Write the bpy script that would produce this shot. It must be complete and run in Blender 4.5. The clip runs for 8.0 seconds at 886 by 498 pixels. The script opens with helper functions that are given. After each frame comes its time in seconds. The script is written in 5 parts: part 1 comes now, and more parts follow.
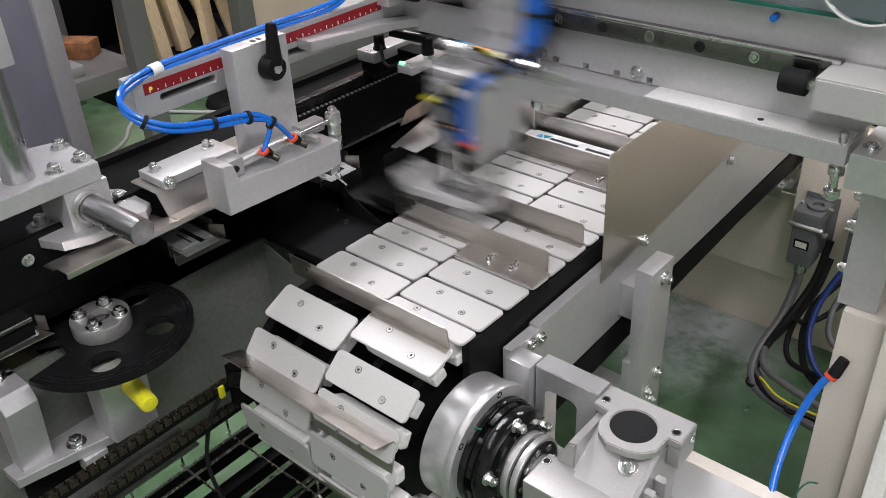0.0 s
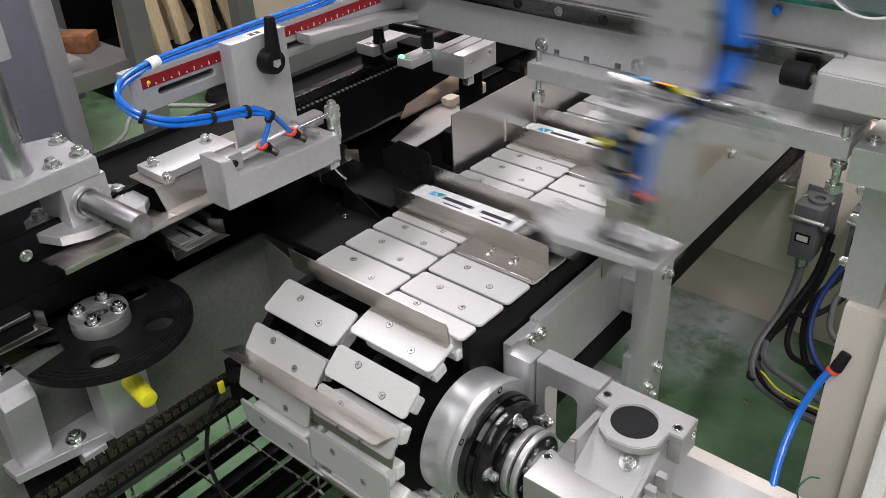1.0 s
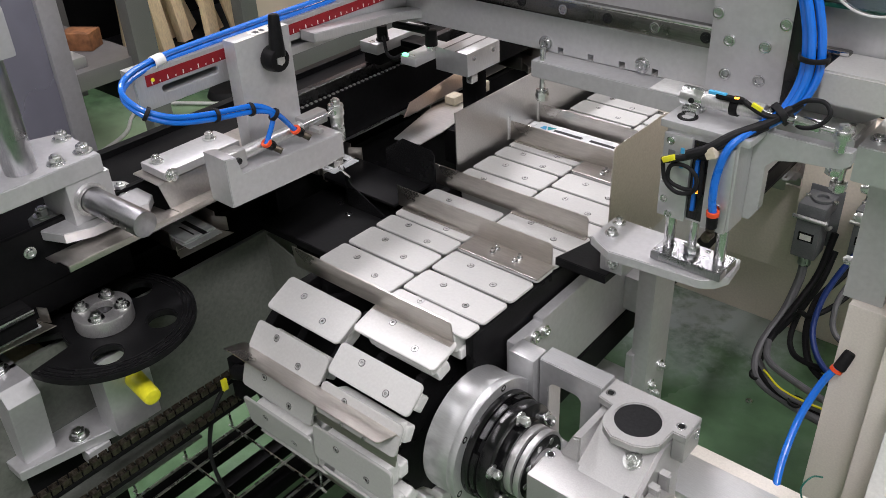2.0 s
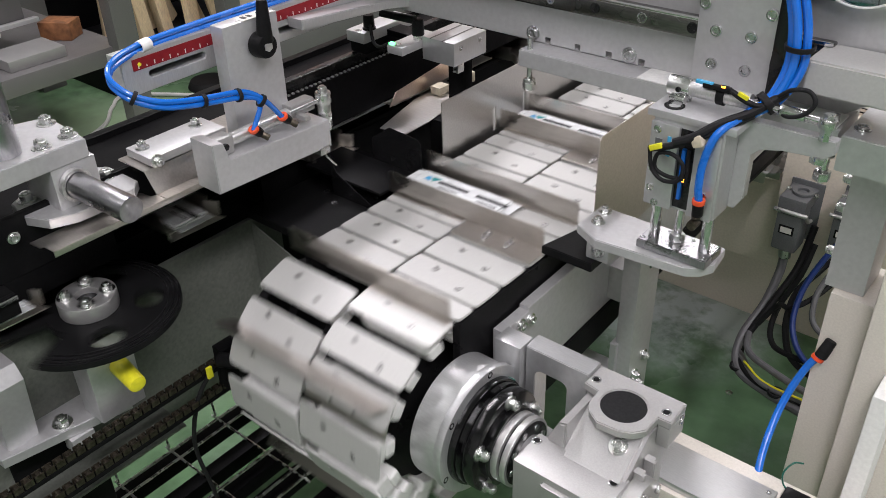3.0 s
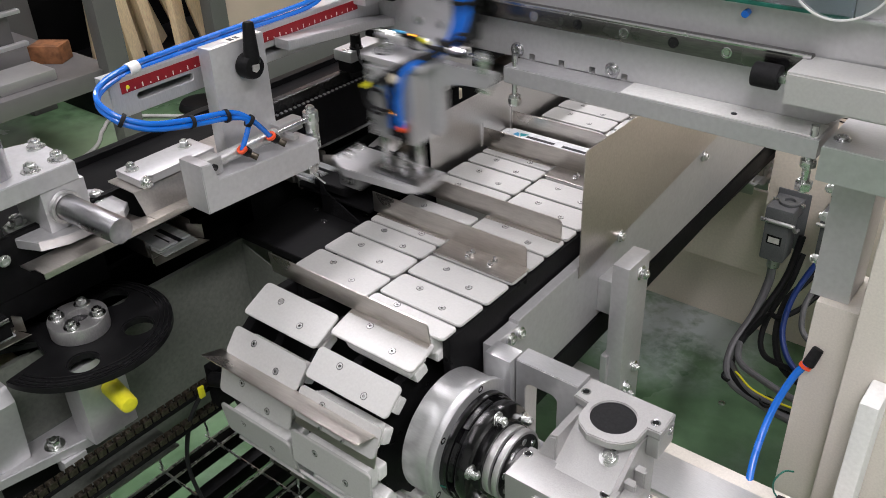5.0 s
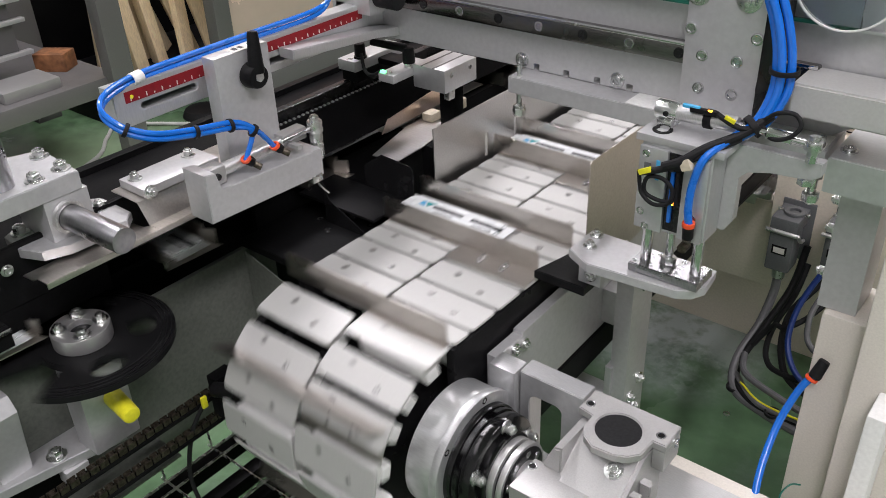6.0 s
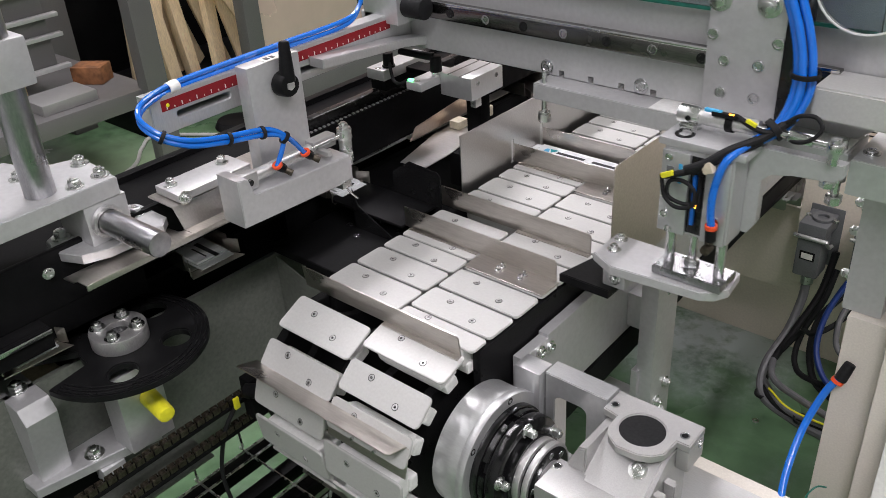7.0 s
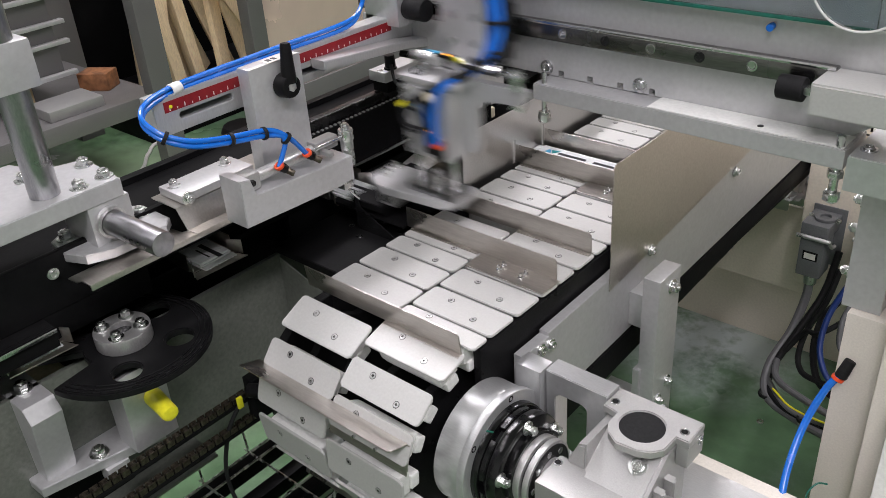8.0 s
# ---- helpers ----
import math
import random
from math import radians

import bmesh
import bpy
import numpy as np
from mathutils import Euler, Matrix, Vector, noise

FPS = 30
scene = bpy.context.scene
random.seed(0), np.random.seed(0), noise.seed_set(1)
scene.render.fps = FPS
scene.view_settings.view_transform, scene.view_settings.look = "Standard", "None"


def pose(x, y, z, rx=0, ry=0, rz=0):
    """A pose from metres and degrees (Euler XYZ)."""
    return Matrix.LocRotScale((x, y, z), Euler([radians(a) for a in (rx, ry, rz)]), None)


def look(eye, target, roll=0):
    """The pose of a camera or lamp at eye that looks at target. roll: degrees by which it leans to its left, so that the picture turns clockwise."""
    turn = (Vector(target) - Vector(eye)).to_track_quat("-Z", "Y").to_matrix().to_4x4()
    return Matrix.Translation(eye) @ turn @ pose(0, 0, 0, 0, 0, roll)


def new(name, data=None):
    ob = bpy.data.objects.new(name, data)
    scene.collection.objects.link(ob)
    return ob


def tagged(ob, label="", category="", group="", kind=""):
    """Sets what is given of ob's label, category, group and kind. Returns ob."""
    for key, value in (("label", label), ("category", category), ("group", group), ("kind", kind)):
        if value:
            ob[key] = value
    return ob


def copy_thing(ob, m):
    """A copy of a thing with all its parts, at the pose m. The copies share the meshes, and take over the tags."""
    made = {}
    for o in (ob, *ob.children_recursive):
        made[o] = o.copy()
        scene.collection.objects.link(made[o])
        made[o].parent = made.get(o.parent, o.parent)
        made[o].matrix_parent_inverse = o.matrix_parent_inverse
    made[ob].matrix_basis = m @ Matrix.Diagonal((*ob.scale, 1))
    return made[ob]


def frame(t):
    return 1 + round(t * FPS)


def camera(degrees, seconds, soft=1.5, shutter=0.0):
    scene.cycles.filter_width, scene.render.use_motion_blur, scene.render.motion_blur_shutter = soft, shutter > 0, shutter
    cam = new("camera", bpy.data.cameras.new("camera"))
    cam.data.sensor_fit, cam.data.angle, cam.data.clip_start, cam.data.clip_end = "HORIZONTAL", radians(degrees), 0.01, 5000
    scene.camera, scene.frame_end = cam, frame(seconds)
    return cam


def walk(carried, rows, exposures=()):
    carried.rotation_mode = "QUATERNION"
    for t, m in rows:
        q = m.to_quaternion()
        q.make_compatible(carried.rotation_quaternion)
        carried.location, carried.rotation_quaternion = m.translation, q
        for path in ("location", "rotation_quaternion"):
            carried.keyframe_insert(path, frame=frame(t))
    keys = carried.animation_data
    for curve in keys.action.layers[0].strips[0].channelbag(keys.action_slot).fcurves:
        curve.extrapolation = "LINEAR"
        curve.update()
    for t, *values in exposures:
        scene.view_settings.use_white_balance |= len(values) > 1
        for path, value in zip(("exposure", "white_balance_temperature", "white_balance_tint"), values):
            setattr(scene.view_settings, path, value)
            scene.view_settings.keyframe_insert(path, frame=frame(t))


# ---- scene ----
cam = camera(54.0, 8.0, soft=0.6, shutter=0.9)
PATH = [
    (0, (0.602, -0.657, 1.479), (-0.527, 0.61, 0.42), -2.8),
    (0.5, (0.601, -0.658, 1.479), (-0.525, 0.606, 0.413), -2.7),
    (1, (0.599, -0.653, 1.478), (-0.525, 0.606, 0.406), -2.9),
    (2.5, (0.594, -0.659, 1.477), (-0.532, 0.596, 0.402), -2.8),
    (2.6, (0.593, -0.663, 1.472), (-0.495, 0.619, 0.388), -1.6),
    (3, (0.595, -0.666, 1.471), (-0.492, 0.616, 0.387), -1.7),
    (3.5, (0.606, -0.675, 1.469), (-0.48, 0.608, 0.385), -2.0),
    (4, (0.608, -0.678, 1.468), (-0.478, 0.614, 0.395), -2.3),
    (4.5, (0.607, -0.673, 1.473), (-0.479, 0.629, 0.412), -2.5),
    (6, (0.6, -0.664, 1.475), (-0.499, 0.646, 0.437), -2.4),
    (6.5, (0.607, -0.672, 1.476), (-0.529, 0.615, 0.449), -2.9),
    (7, (0.616, -0.678, 1.478), (-0.542, 0.599, 0.464), -3.6),
    (7.5, (0.624, -0.681, 1.475), (-0.545, 0.591, 0.467), -4.0),
    (8, (0.628, -0.681, 1.474), (-0.546, 0.591, 0.473), -4.1),
]
walk(cam, [(t, look(eye, target, roll)) for t, eye, target, roll in PATH])

# ---- world, lamps, exposure ----
FLOOR = 0.17          # the workshop floor; the conveyor's plates run at 0.896
world = bpy.data.worlds.new("hall_air")
scene.world = world
world.use_nodes = True
world.node_tree.nodes["Background"].inputs["Color"].default_value = (0.75, 0.83, 0.95, 1)
world.node_tree.nodes["Background"].inputs["Strength"].default_value = 0.05
scene.view_settings.exposure = -0.13


def lamp(x, y, z, sx, sy, watts, colour):
    data = bpy.data.lights.new("tube_light", "AREA")
    data.shape, data.size, data.size_y, data.energy, data.color = "RECTANGLE", sx, sy, watts, colour
    ob = new("tube_light", data)
    ob.matrix_world = pose(x, y, z)
    return ob


# assumed ceiling tubes, none in view; places and watts set to balance brightness
TUBE = (1.0, 0.945, 1.0)
for lx, ly, watts in ((-1.7, 1.1, 96), (0.3, 1.5, 30), (1.9, -0.4, 74), (-1.5, -1.5, 22), (1.2, -2.2, 86), (-1.6, 5.3, 90), (-4.4, -2.4, 30)):
    lamp(lx, ly, 3.55, 0.35, 2.2, watts, TUBE)


# ---- materials ----
def material(name, colour, rough=0.5, metal=0.0, grain=0.08, scale=40.0, bump=0.0, stretch=(1, 1, 1), stain=0.1, stain_scale=4.0,
             stain_colour=None, rough_var=0.1, coat=0.0, vary=0.0, transmission=0.0, emit=None, shine=0.5):
    mat = bpy.data.materials.new(name)
    mat.use_nodes = True
    nt = mat.node_tree
    bsdf = nt.nodes["Principled BSDF"]
    coord = nt.nodes.new("ShaderNodeTexCoord")
    mapping = nt.nodes.new("ShaderNodeMapping")
    mapping.inputs["Scale"].default_value = stretch
    nt.links.new(coord.outputs["Object"], mapping.inputs["Vector"])
    fine = nt.nodes.new("ShaderNodeTexNoise")
    fine.inputs["Scale"].default_value, fine.inputs["Detail"].default_value = scale, 5
    nt.links.new(mapping.outputs["Vector"], fine.inputs["Vector"])
    broad = nt.nodes.new("ShaderNodeTexNoise")
    broad.inputs["Scale"].default_value, broad.inputs["Detail"].default_value = stain_scale, 6
    nt.links.new(coord.outputs["Object"], broad.inputs["Vector"])

    def mixed(kind, factor, a, b):
        node = nt.nodes.new("ShaderNodeMix")
        node.data_type, node.blend_type = "RGBA", kind
        for socket, value in ((node.inputs[0], factor), (node.inputs[6], a), (node.inputs[7], b)):
            if isinstance(value, (int, float)):
                socket.default_value = value
            elif isinstance(value, tuple):
                socket.default_value = (*value[:3], 1)
            else:
                nt.links.new(value, socket)
        return node.outputs[2]

    def ramp(source, lo, hi, a, b):
        node = nt.nodes.new("ShaderNodeMapRange")
        for i, value in enumerate((lo, hi, a, b)):
            node.inputs[i + 1].default_value = value
        nt.links.new(source, node.inputs[0])
        return node.outputs[0]

    dark = tuple(c * (1 - 3 * grain) if c * (1 - 3 * grain) > 0 else 0 for c in colour)
    light = tuple(min(1, c * (1 + grain)) for c in colour)
    base = mixed("MIX", ramp(fine.outputs["Fac"], 0.3, 0.7, 0, 1), dark, light)
    spot = stain_colour or tuple(c * 0.55 for c in colour)
    base = mixed("MIX", ramp(broad.outputs["Fac"], 0.45, 0.75, 0, stain), base, spot)
    if vary:
        info = nt.nodes.new("ShaderNodeObjectInfo")
        hsv = nt.nodes.new("ShaderNodeHueSaturation")
        nt.links.new(ramp(info.outputs["Random"], 0, 1, 1 - vary, 1 + vary), hsv.inputs["Value"])
        nt.links.new(base, hsv.inputs["Color"])
        base = hsv.outputs["Color"]
    nt.links.new(base, bsdf.inputs["Base Color"])
    nt.links.new(ramp(broad.outputs["Fac"], 0.3, 0.7, max(0.03, rough - rough_var), min(1, rough + rough_var)), bsdf.inputs["Roughness"])
    bsdf.inputs["Metallic"].default_value = metal
    bsdf.inputs["Specular IOR Level"].default_value = shine
    bsdf.inputs["Coat Weight"].default_value = coat
    bsdf.inputs["Transmission Weight"].default_value = transmission
    if emit:
        bsdf.inputs["Emission Color"].default_value = (*emit[:3], 1)
        bsdf.inputs["Emission Strength"].default_value = emit[3]
    if bump:
        node = nt.nodes.new("ShaderNodeBump")
        node.inputs["Strength"].default_value, node.inputs["Distance"].default_value = bump, 0.001
        nt.links.new(fine.outputs["Fac"], node.inputs["Height"])
        nt.links.new(node.outputs["Normal"], bsdf.inputs["Normal"])
    return mat


ALU = material("anodised_aluminium", (0.55, 0.55, 0.557), 0.40, 0.55, 0.025, 160, 0.05, (1, 1, 1), 0.06, 5, rough_var=0.05)
ALU_CAST = material("cast_aluminium", (0.46, 0.457, 0.45), 0.44, 0.6, 0.03, 700, 0.25, (1, 1, 1), 0.14, 14, rough_var=0.06)
ALU_MILLED = material("milled_aluminium", (0.58, 0.585, 0.59), 0.36, 0.7, 0.03, 120, 0.05, (1, 8, 1), 0.06, 9, rough_var=0.06)
PLATE = material("satin_aluminium_plate", (0.53, 0.53, 0.515), 0.52, 0.30, 0.02, 320, 0.05, (1, 1, 1), 0.12, 26, (0.54, 0.52, 0.49), rough_var=0.06, vary=0.05)
STAINLESS = material("stainless_sheet", (0.54, 0.51, 0.475), 0.32, 1.0, 0.04, 60, 0.04, (1, 6, 6), 0.14, 5, (0.40, 0.36, 0.32), 0.08)
# rose base colour imitates a warm reflection on the chute's lip
ROSE_SHEEN_STEEL = material("rose_sheen_stainless", (0.74, 0.62, 0.56), 0.34, 1.0, 0.03, 60, 0.04, (1, 6, 6), 0.12, 7, (0.62, 0.52, 0.47), 0.06)
# brighter copy of the stainless; the light it reflects is in its colour
SATIN_STEEL_LIT = material("satin_stainless_sheet_lit", (0.66, 0.645, 0.63), 0.36, 1.0, 0.03, 60, 0.04, (1, 6, 6), 0.12, 7, (0.56, 0.54, 0.52), 0.06)
STEEL = material("bright_steel", (0.66, 0.66, 0.67), 0.2, 1.0, 0.04, 150, 0.05, (1, 1, 1), 0.15, 20)
STEEL_TURNED = material("turned_steel", (0.66, 0.655, 0.65), 0.34, 0.8, 0.06, 300, 0.10, (8, 1, 1), 0.12, 15)
ZINC = material("zinc_plated_steel", (0.70, 0.71, 0.70), 0.28, 1.0, 0.05, 200, 0.05, (1, 1, 1), 0.2, 60)
RAIL = material("hardened_rail_steel", (0.20, 0.195, 0.19), 0.24, 1.0, 0.08, 80, 0.06, (1, 8, 8), 0.3, 6)
BLACK = material("black_painted_steel", (0.006, 0.006, 0.0065), 0.42, 0.0, 0.1, 200, 0.12, (1, 1, 1), 0.3, 8, (0.02, 0.02, 0.02), shine=0.06)
BLACK_PLASTIC = material("black_plastic", (0.009, 0.009, 0.0095), 0.36, 0.0, 0.1, 400, 0.12, (1, 1, 1), 0.3, 30, (0.02, 0.02, 0.021), shine=0.09)
BLACK_OXIDE = material("black_oxide_steel", (0.035, 0.035, 0.037), 0.25, 0.7, 0.1, 200, 0.08, (1, 1, 1), 0.3, 20, (0.07, 0.07, 0.07))
BLACK_GLOSS = material("polished_black_oxide", (0.005, 0.005, 0.0055), 0.16, 0.0, 0.1, 200, 0.05, (20, 1, 1), 0.2, 20, (0.015, 0.015, 0.015), shine=0.45)
GROUND = material("ground_steel", (0.36, 0.36, 0.37), 0.33, 1.0, 0.05, 150, 0.06, (8, 1, 1), 0.1, 15)
RUBBER = material("black_rubber", (0.015, 0.015, 0.016), 0.55, 0.0, 0.1, 300, 0.1, shine=0.14)
CHAIN = material("oily_chain_steel", (0.10, 0.085, 0.065), 0.4, 0.8, 0.2, 300, 0.2, (1, 1, 1), 0.5, 60, (0.04, 0.03, 0.02))
OLIVE = material("grey_green_painted_sheet", (0.14, 0.15, 0.13), 0.38, 0.0, 0.08, 200, 0.08, (1, 1, 1), 0.3, 5, (0.075, 0.08, 0.068))
BEIGE = material("beige_painted_sheet", (0.79, 0.71, 0.61), 0.4, 0.0, 0.03, 200, 0.06, (1, 1, 1), 0.14, 4, (0.44, 0.39, 0.33))
CREAM = material("cream_powder_coat", (0.70, 0.66, 0.59), 0.42, 0.0, 0.03, 400, 0.1, (1, 1, 1), 0.12, 5)
GREY_PAINT = material("grey_powder_coat", (0.15, 0.145, 0.145), 0.45, 0.1, 0.05, 300, 0.08, (1, 1, 1), 0.2, 6)
GREY_PLASTIC = material("grey_plastic", (0.13, 0.135, 0.14), 0.42, 0.0, 0.06, 500, 0.15, (1, 1, 1), 0.2, 30)
BLUE = material("blue_polyurethane_tube", (0.008, 0.145, 0.62), 0.22, 0.0, 0.03, 80, 0.0, (1, 1, 1), 0.1, 10, coat=0.4)
BLUE_DARK = material("dark_blue_cable", (0.008, 0.03, 0.16), 0.4, 0.0, 0.05, 80)
GREY_CABLE = material("grey_cable_sheath", (0.13, 0.13, 0.135), 0.5, 0.0, 0.05, 80)
ORANGE = material("orange_release_ring", (0.75, 0.08, 0.02), 0.4, 0.0, 0.05, 80)
RED = material("red_scale", (0.23, 0.006, 0.012), 0.35, 0.1, 0.05, 200)
YELLOW = material("yellow_plastic", (0.80, 0.75, 0.03), 0.35, 0.0, 0.04, 200)
WHITE = material("white_film_wrapper", (0.82, 0.84, 0.85), 0.28, 0.05, 0.03, 90, 0.3, (1, 1, 1), 0.06, 20)
WHITE_PLASTIC = material("white_plastic", (0.78, 0.78, 0.76), 0.4, 0.0, 0.03, 200)
IVORY = material("ivory_polymer", (0.62, 0.55, 0.42), 0.45, 0.0, 0.05, 200)
PAPER = material("paper_label", (0.72, 0.71, 0.66), 0.6, 0.0, 0.04, 200)
INK = material("black_ink", (0.02, 0.02, 0.025), 0.5)
TEAL = material("teal_print", (0.0, 0.30, 0.33), 0.3)
SKYBLUE = material("light_blue_print", (0.08, 0.42, 0.72), 0.3)
GREEN_EDGE = material("green_polymer", (0.005, 0.12, 0.085), 0.5, 0.0, 0.1, 100)
WOOD = material("sawn_pine", (0.95, 0.76, 0.50), 0.6, 0.0, 0.07, 30, 0.3, (9, 9, 0.7), 0.18, 8, (0.40, 0.22, 0.09), vary=0.2)
WOOD_DARK = material("rusty_brown_block", (0.33, 0.14, 0.06), 0.6, 0.0, 0.2, 40, 0.3, (1, 1, 1), 0.4, 15)
GLOW_AMBER = material("amber_indicator", (0.9, 0.35, 0.05), 0.4, emit=(1.0, 0.35, 0.03, 6.0))
GLOW_GREEN = material("green_indicator", (0.1, 0.8, 0.25), 0.4, emit=(0.15, 1.0, 0.35, 4.0))
WALL_PAINT = material("pale_wall_paint", (0.60, 0.60, 0.58), 0.7, 0.0, 0.04, 60, 0.1, (1, 1, 1), 0.15, 1.2)
COPPER_SHEET = material("rose_protective_film", (0.80, 0.60, 0.54), 0.3, 0.25, 0.02, 12, 0.02, (1, 1, 1), 0.2, 1.5, (0.50, 0.37, 0.32))
SMOKED = material("smoked_polycarbonate", (0.30, 0.30, 0.36), 0.25, 0.0, 0.03, 20, 0.0, (1, 1, 1), 0.25, 6, rough_var=0.1, transmission=0.35)
CLEAR = material("clear_polycarbonate", (0.85, 0.90, 0.93), 0.06, 0.0, 0.0, 10, 0.0, (1, 1, 1), 0.0, 4, rough_var=0.02, transmission=1.0)


def floor_material():
    mat = material("green_epoxy_floor", (0.15, 0.27, 0.14), 0.24, 0.0, 0.15, 14, 0.12, (1, 1, 1), 0.85, 1.7, (0.055, 0.10, 0.06), 0.14, 0.2)
    nt = mat.node_tree
    bsdf = nt.nodes["Principled BSDF"]
    coord = nt.nodes.new("ShaderNodeTexCoord")
    blotch = nt.nodes.new("ShaderNodeTexNoise")
    blotch.inputs["Scale"].default_value, blotch.inputs["Detail"].default_value, blotch.inputs["Roughness"].default_value = 4.5, 10, 0.72
    nt.links.new(coord.outputs["Object"], blotch.inputs["Vector"])
    rng = nt.nodes.new("ShaderNodeMapRange")
    for i, v in enumerate((0.54, 0.72, 0, 0.25)):
        rng.inputs[i + 1].default_value = v
    nt.links.new(blotch.outputs["Fac"], rng.inputs[0])
    mix = nt.nodes.new("ShaderNodeMix")
    mix.data_type = "RGBA"
    mix.inputs[7].default_value = (0.30, 0.34, 0.33, 1)
    nt.links.new(rng.outputs[0], mix.inputs[0])
    nt.links.new(bsdf.inputs["Base Color"].links[0].from_socket, mix.inputs[6])
    nt.links.new(mix.outputs[2], bsdf.inputs["Base Color"])
    # pale spot painted for a lamp's glare on the floor, broken up by noise
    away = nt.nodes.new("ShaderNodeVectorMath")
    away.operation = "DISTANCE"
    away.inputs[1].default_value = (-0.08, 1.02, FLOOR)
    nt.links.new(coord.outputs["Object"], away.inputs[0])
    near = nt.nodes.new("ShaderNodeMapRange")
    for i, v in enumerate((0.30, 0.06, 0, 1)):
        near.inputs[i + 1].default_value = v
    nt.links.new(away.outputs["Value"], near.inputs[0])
    glare_mix = nt.nodes.new("ShaderNodeMath")
    glare_mix.operation = "MULTIPLY"
    glare_break = nt.nodes.new("ShaderNodeMapRange")
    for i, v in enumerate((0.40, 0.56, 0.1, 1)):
        glare_break.inputs[i + 1].default_value = v
    nt.links.new(blotch.outputs["Fac"], glare_break.inputs[0])
    nt.links.new(near.outputs[0], glare_mix.inputs[0])
    nt.links.new(glare_break.outputs[0], glare_mix.inputs[1])
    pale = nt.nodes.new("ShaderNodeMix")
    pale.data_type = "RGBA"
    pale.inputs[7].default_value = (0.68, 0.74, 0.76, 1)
    nt.links.new(glare_mix.outputs[0], pale.inputs[0])
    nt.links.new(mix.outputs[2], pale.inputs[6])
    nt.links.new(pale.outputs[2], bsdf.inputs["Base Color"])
    # the gangway beside the bench is a paler green, fading outward
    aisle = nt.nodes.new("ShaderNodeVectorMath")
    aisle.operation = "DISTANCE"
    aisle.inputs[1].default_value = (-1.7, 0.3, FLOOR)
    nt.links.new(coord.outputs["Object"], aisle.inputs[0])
    aisle_mask = nt.nodes.new("ShaderNodeMapRange")
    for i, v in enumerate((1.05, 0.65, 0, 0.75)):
        aisle_mask.inputs[i + 1].default_value = v
    nt.links.new(aisle.outputs["Value"], aisle_mask.inputs[0])
    aisle_mix = nt.nodes.new("ShaderNodeMix")
    aisle_mix.data_type = "RGBA"
    aisle_mix.inputs[7].default_value = (0.47, 0.60, 0.40, 1)
    nt.links.new(aisle_mask.outputs[0], aisle_mix.inputs[0])
    nt.links.new(pale.outputs[2], aisle_mix.inputs[6])
    nt.links.new(aisle_mix.outputs[2], bsdf.inputs["Base Color"])
    return mat


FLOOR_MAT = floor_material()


# ---- mesh helpers ----
def where(ob):
    place = Vector((0, 0, 0))
    while ob:
        place = place + ob.location
        ob = ob.parent
    return place


def part(name, bm, mat, parent=None, label="", smooth=True):
    """One mesh object, drawn in the world's metres, under a thing or a part."""
    if parent:
        bmesh.ops.translate(bm, verts=bm.verts, vec=-where(parent))
    me = bpy.data.meshes.new(name)
    bm.to_mesh(me)
    bm.free()
    me.materials.append(mat)
    if smooth:
        me.polygons.foreach_set("use_smooth", [True] * len(me.polygons))
        me.set_sharp_from_angle(angle=radians(32))
    ob = new(name, me)
    ob.parent = parent
    return tagged(ob, label)


def thing(name, at, label, category, group="", kind=""):
    ob = new(name)
    ob.empty_display_size = 0.02
    ob.location = at
    return tagged(ob, label, category, group, kind)


def bevelled(bm, fresh, size, segments=2):
    if size > 0:
        edges = {e for v in fresh for e in v.link_edges}
        sharp = [e for e in edges if len(e.link_faces) == 2 and e.calc_face_angle(0) > 0.6]
        bmesh.ops.bevel(bm, geom=sharp, offset=size, segments=segments, affect="EDGES", profile=0.6, clamp_overlap=True)


def box(lo, hi, bevel=0.001, bm=None, turn=None):
    """A bevelled box between two corners; turn: a matrix about its centre."""
    whole = bm or bmesh.new()
    own = bmesh.new()
    c = [(a + b) / 2 for a, b in zip(lo, hi)]
    s = [abs(b - a) for a, b in zip(lo, hi)]
    bmesh.ops.create_cube(own, size=1, matrix=Matrix.Diagonal((*s, 1)))
    bevelled(own, own.verts[:], min(bevel, min(s) * 0.45))
    bmesh.ops.transform(own, matrix=Matrix.Translation(c) @ (turn or Matrix()), verts=own.verts)
    return merge(whole, own)


def merge(bm, own):
    me = bpy.data.meshes.new("join")
    own.to_mesh(me)
    own.free()
    bm.from_mesh(me)
    bpy.data.meshes.remove(me)
    return bm


def toward(a, b):
    a, b = Vector(a), Vector(b)
    return Matrix.Translation((a + b) / 2) @ (b - a).to_track_quat("Z", "Y").to_matrix().to_4x4(), (b - a).length


def rod(a, b, r, r2=None, segments=24, bevel=0.0006, bm=None):
    """A bevelled round bar from a to b."""
    whole = bm or bmesh.new()
    own = bmesh.new()
    m, length = toward(a, b)
    bmesh.ops.create_cone(own, cap_ends=True, segments=segments, radius1=r, radius2=r if r2 is None else r2, depth=length)
    bevelled(own, own.verts[:], min(bevel, r * 0.3, length * 0.3))
    bmesh.ops.transform(own, matrix=m, verts=own.verts)
    return merge(whole, own)


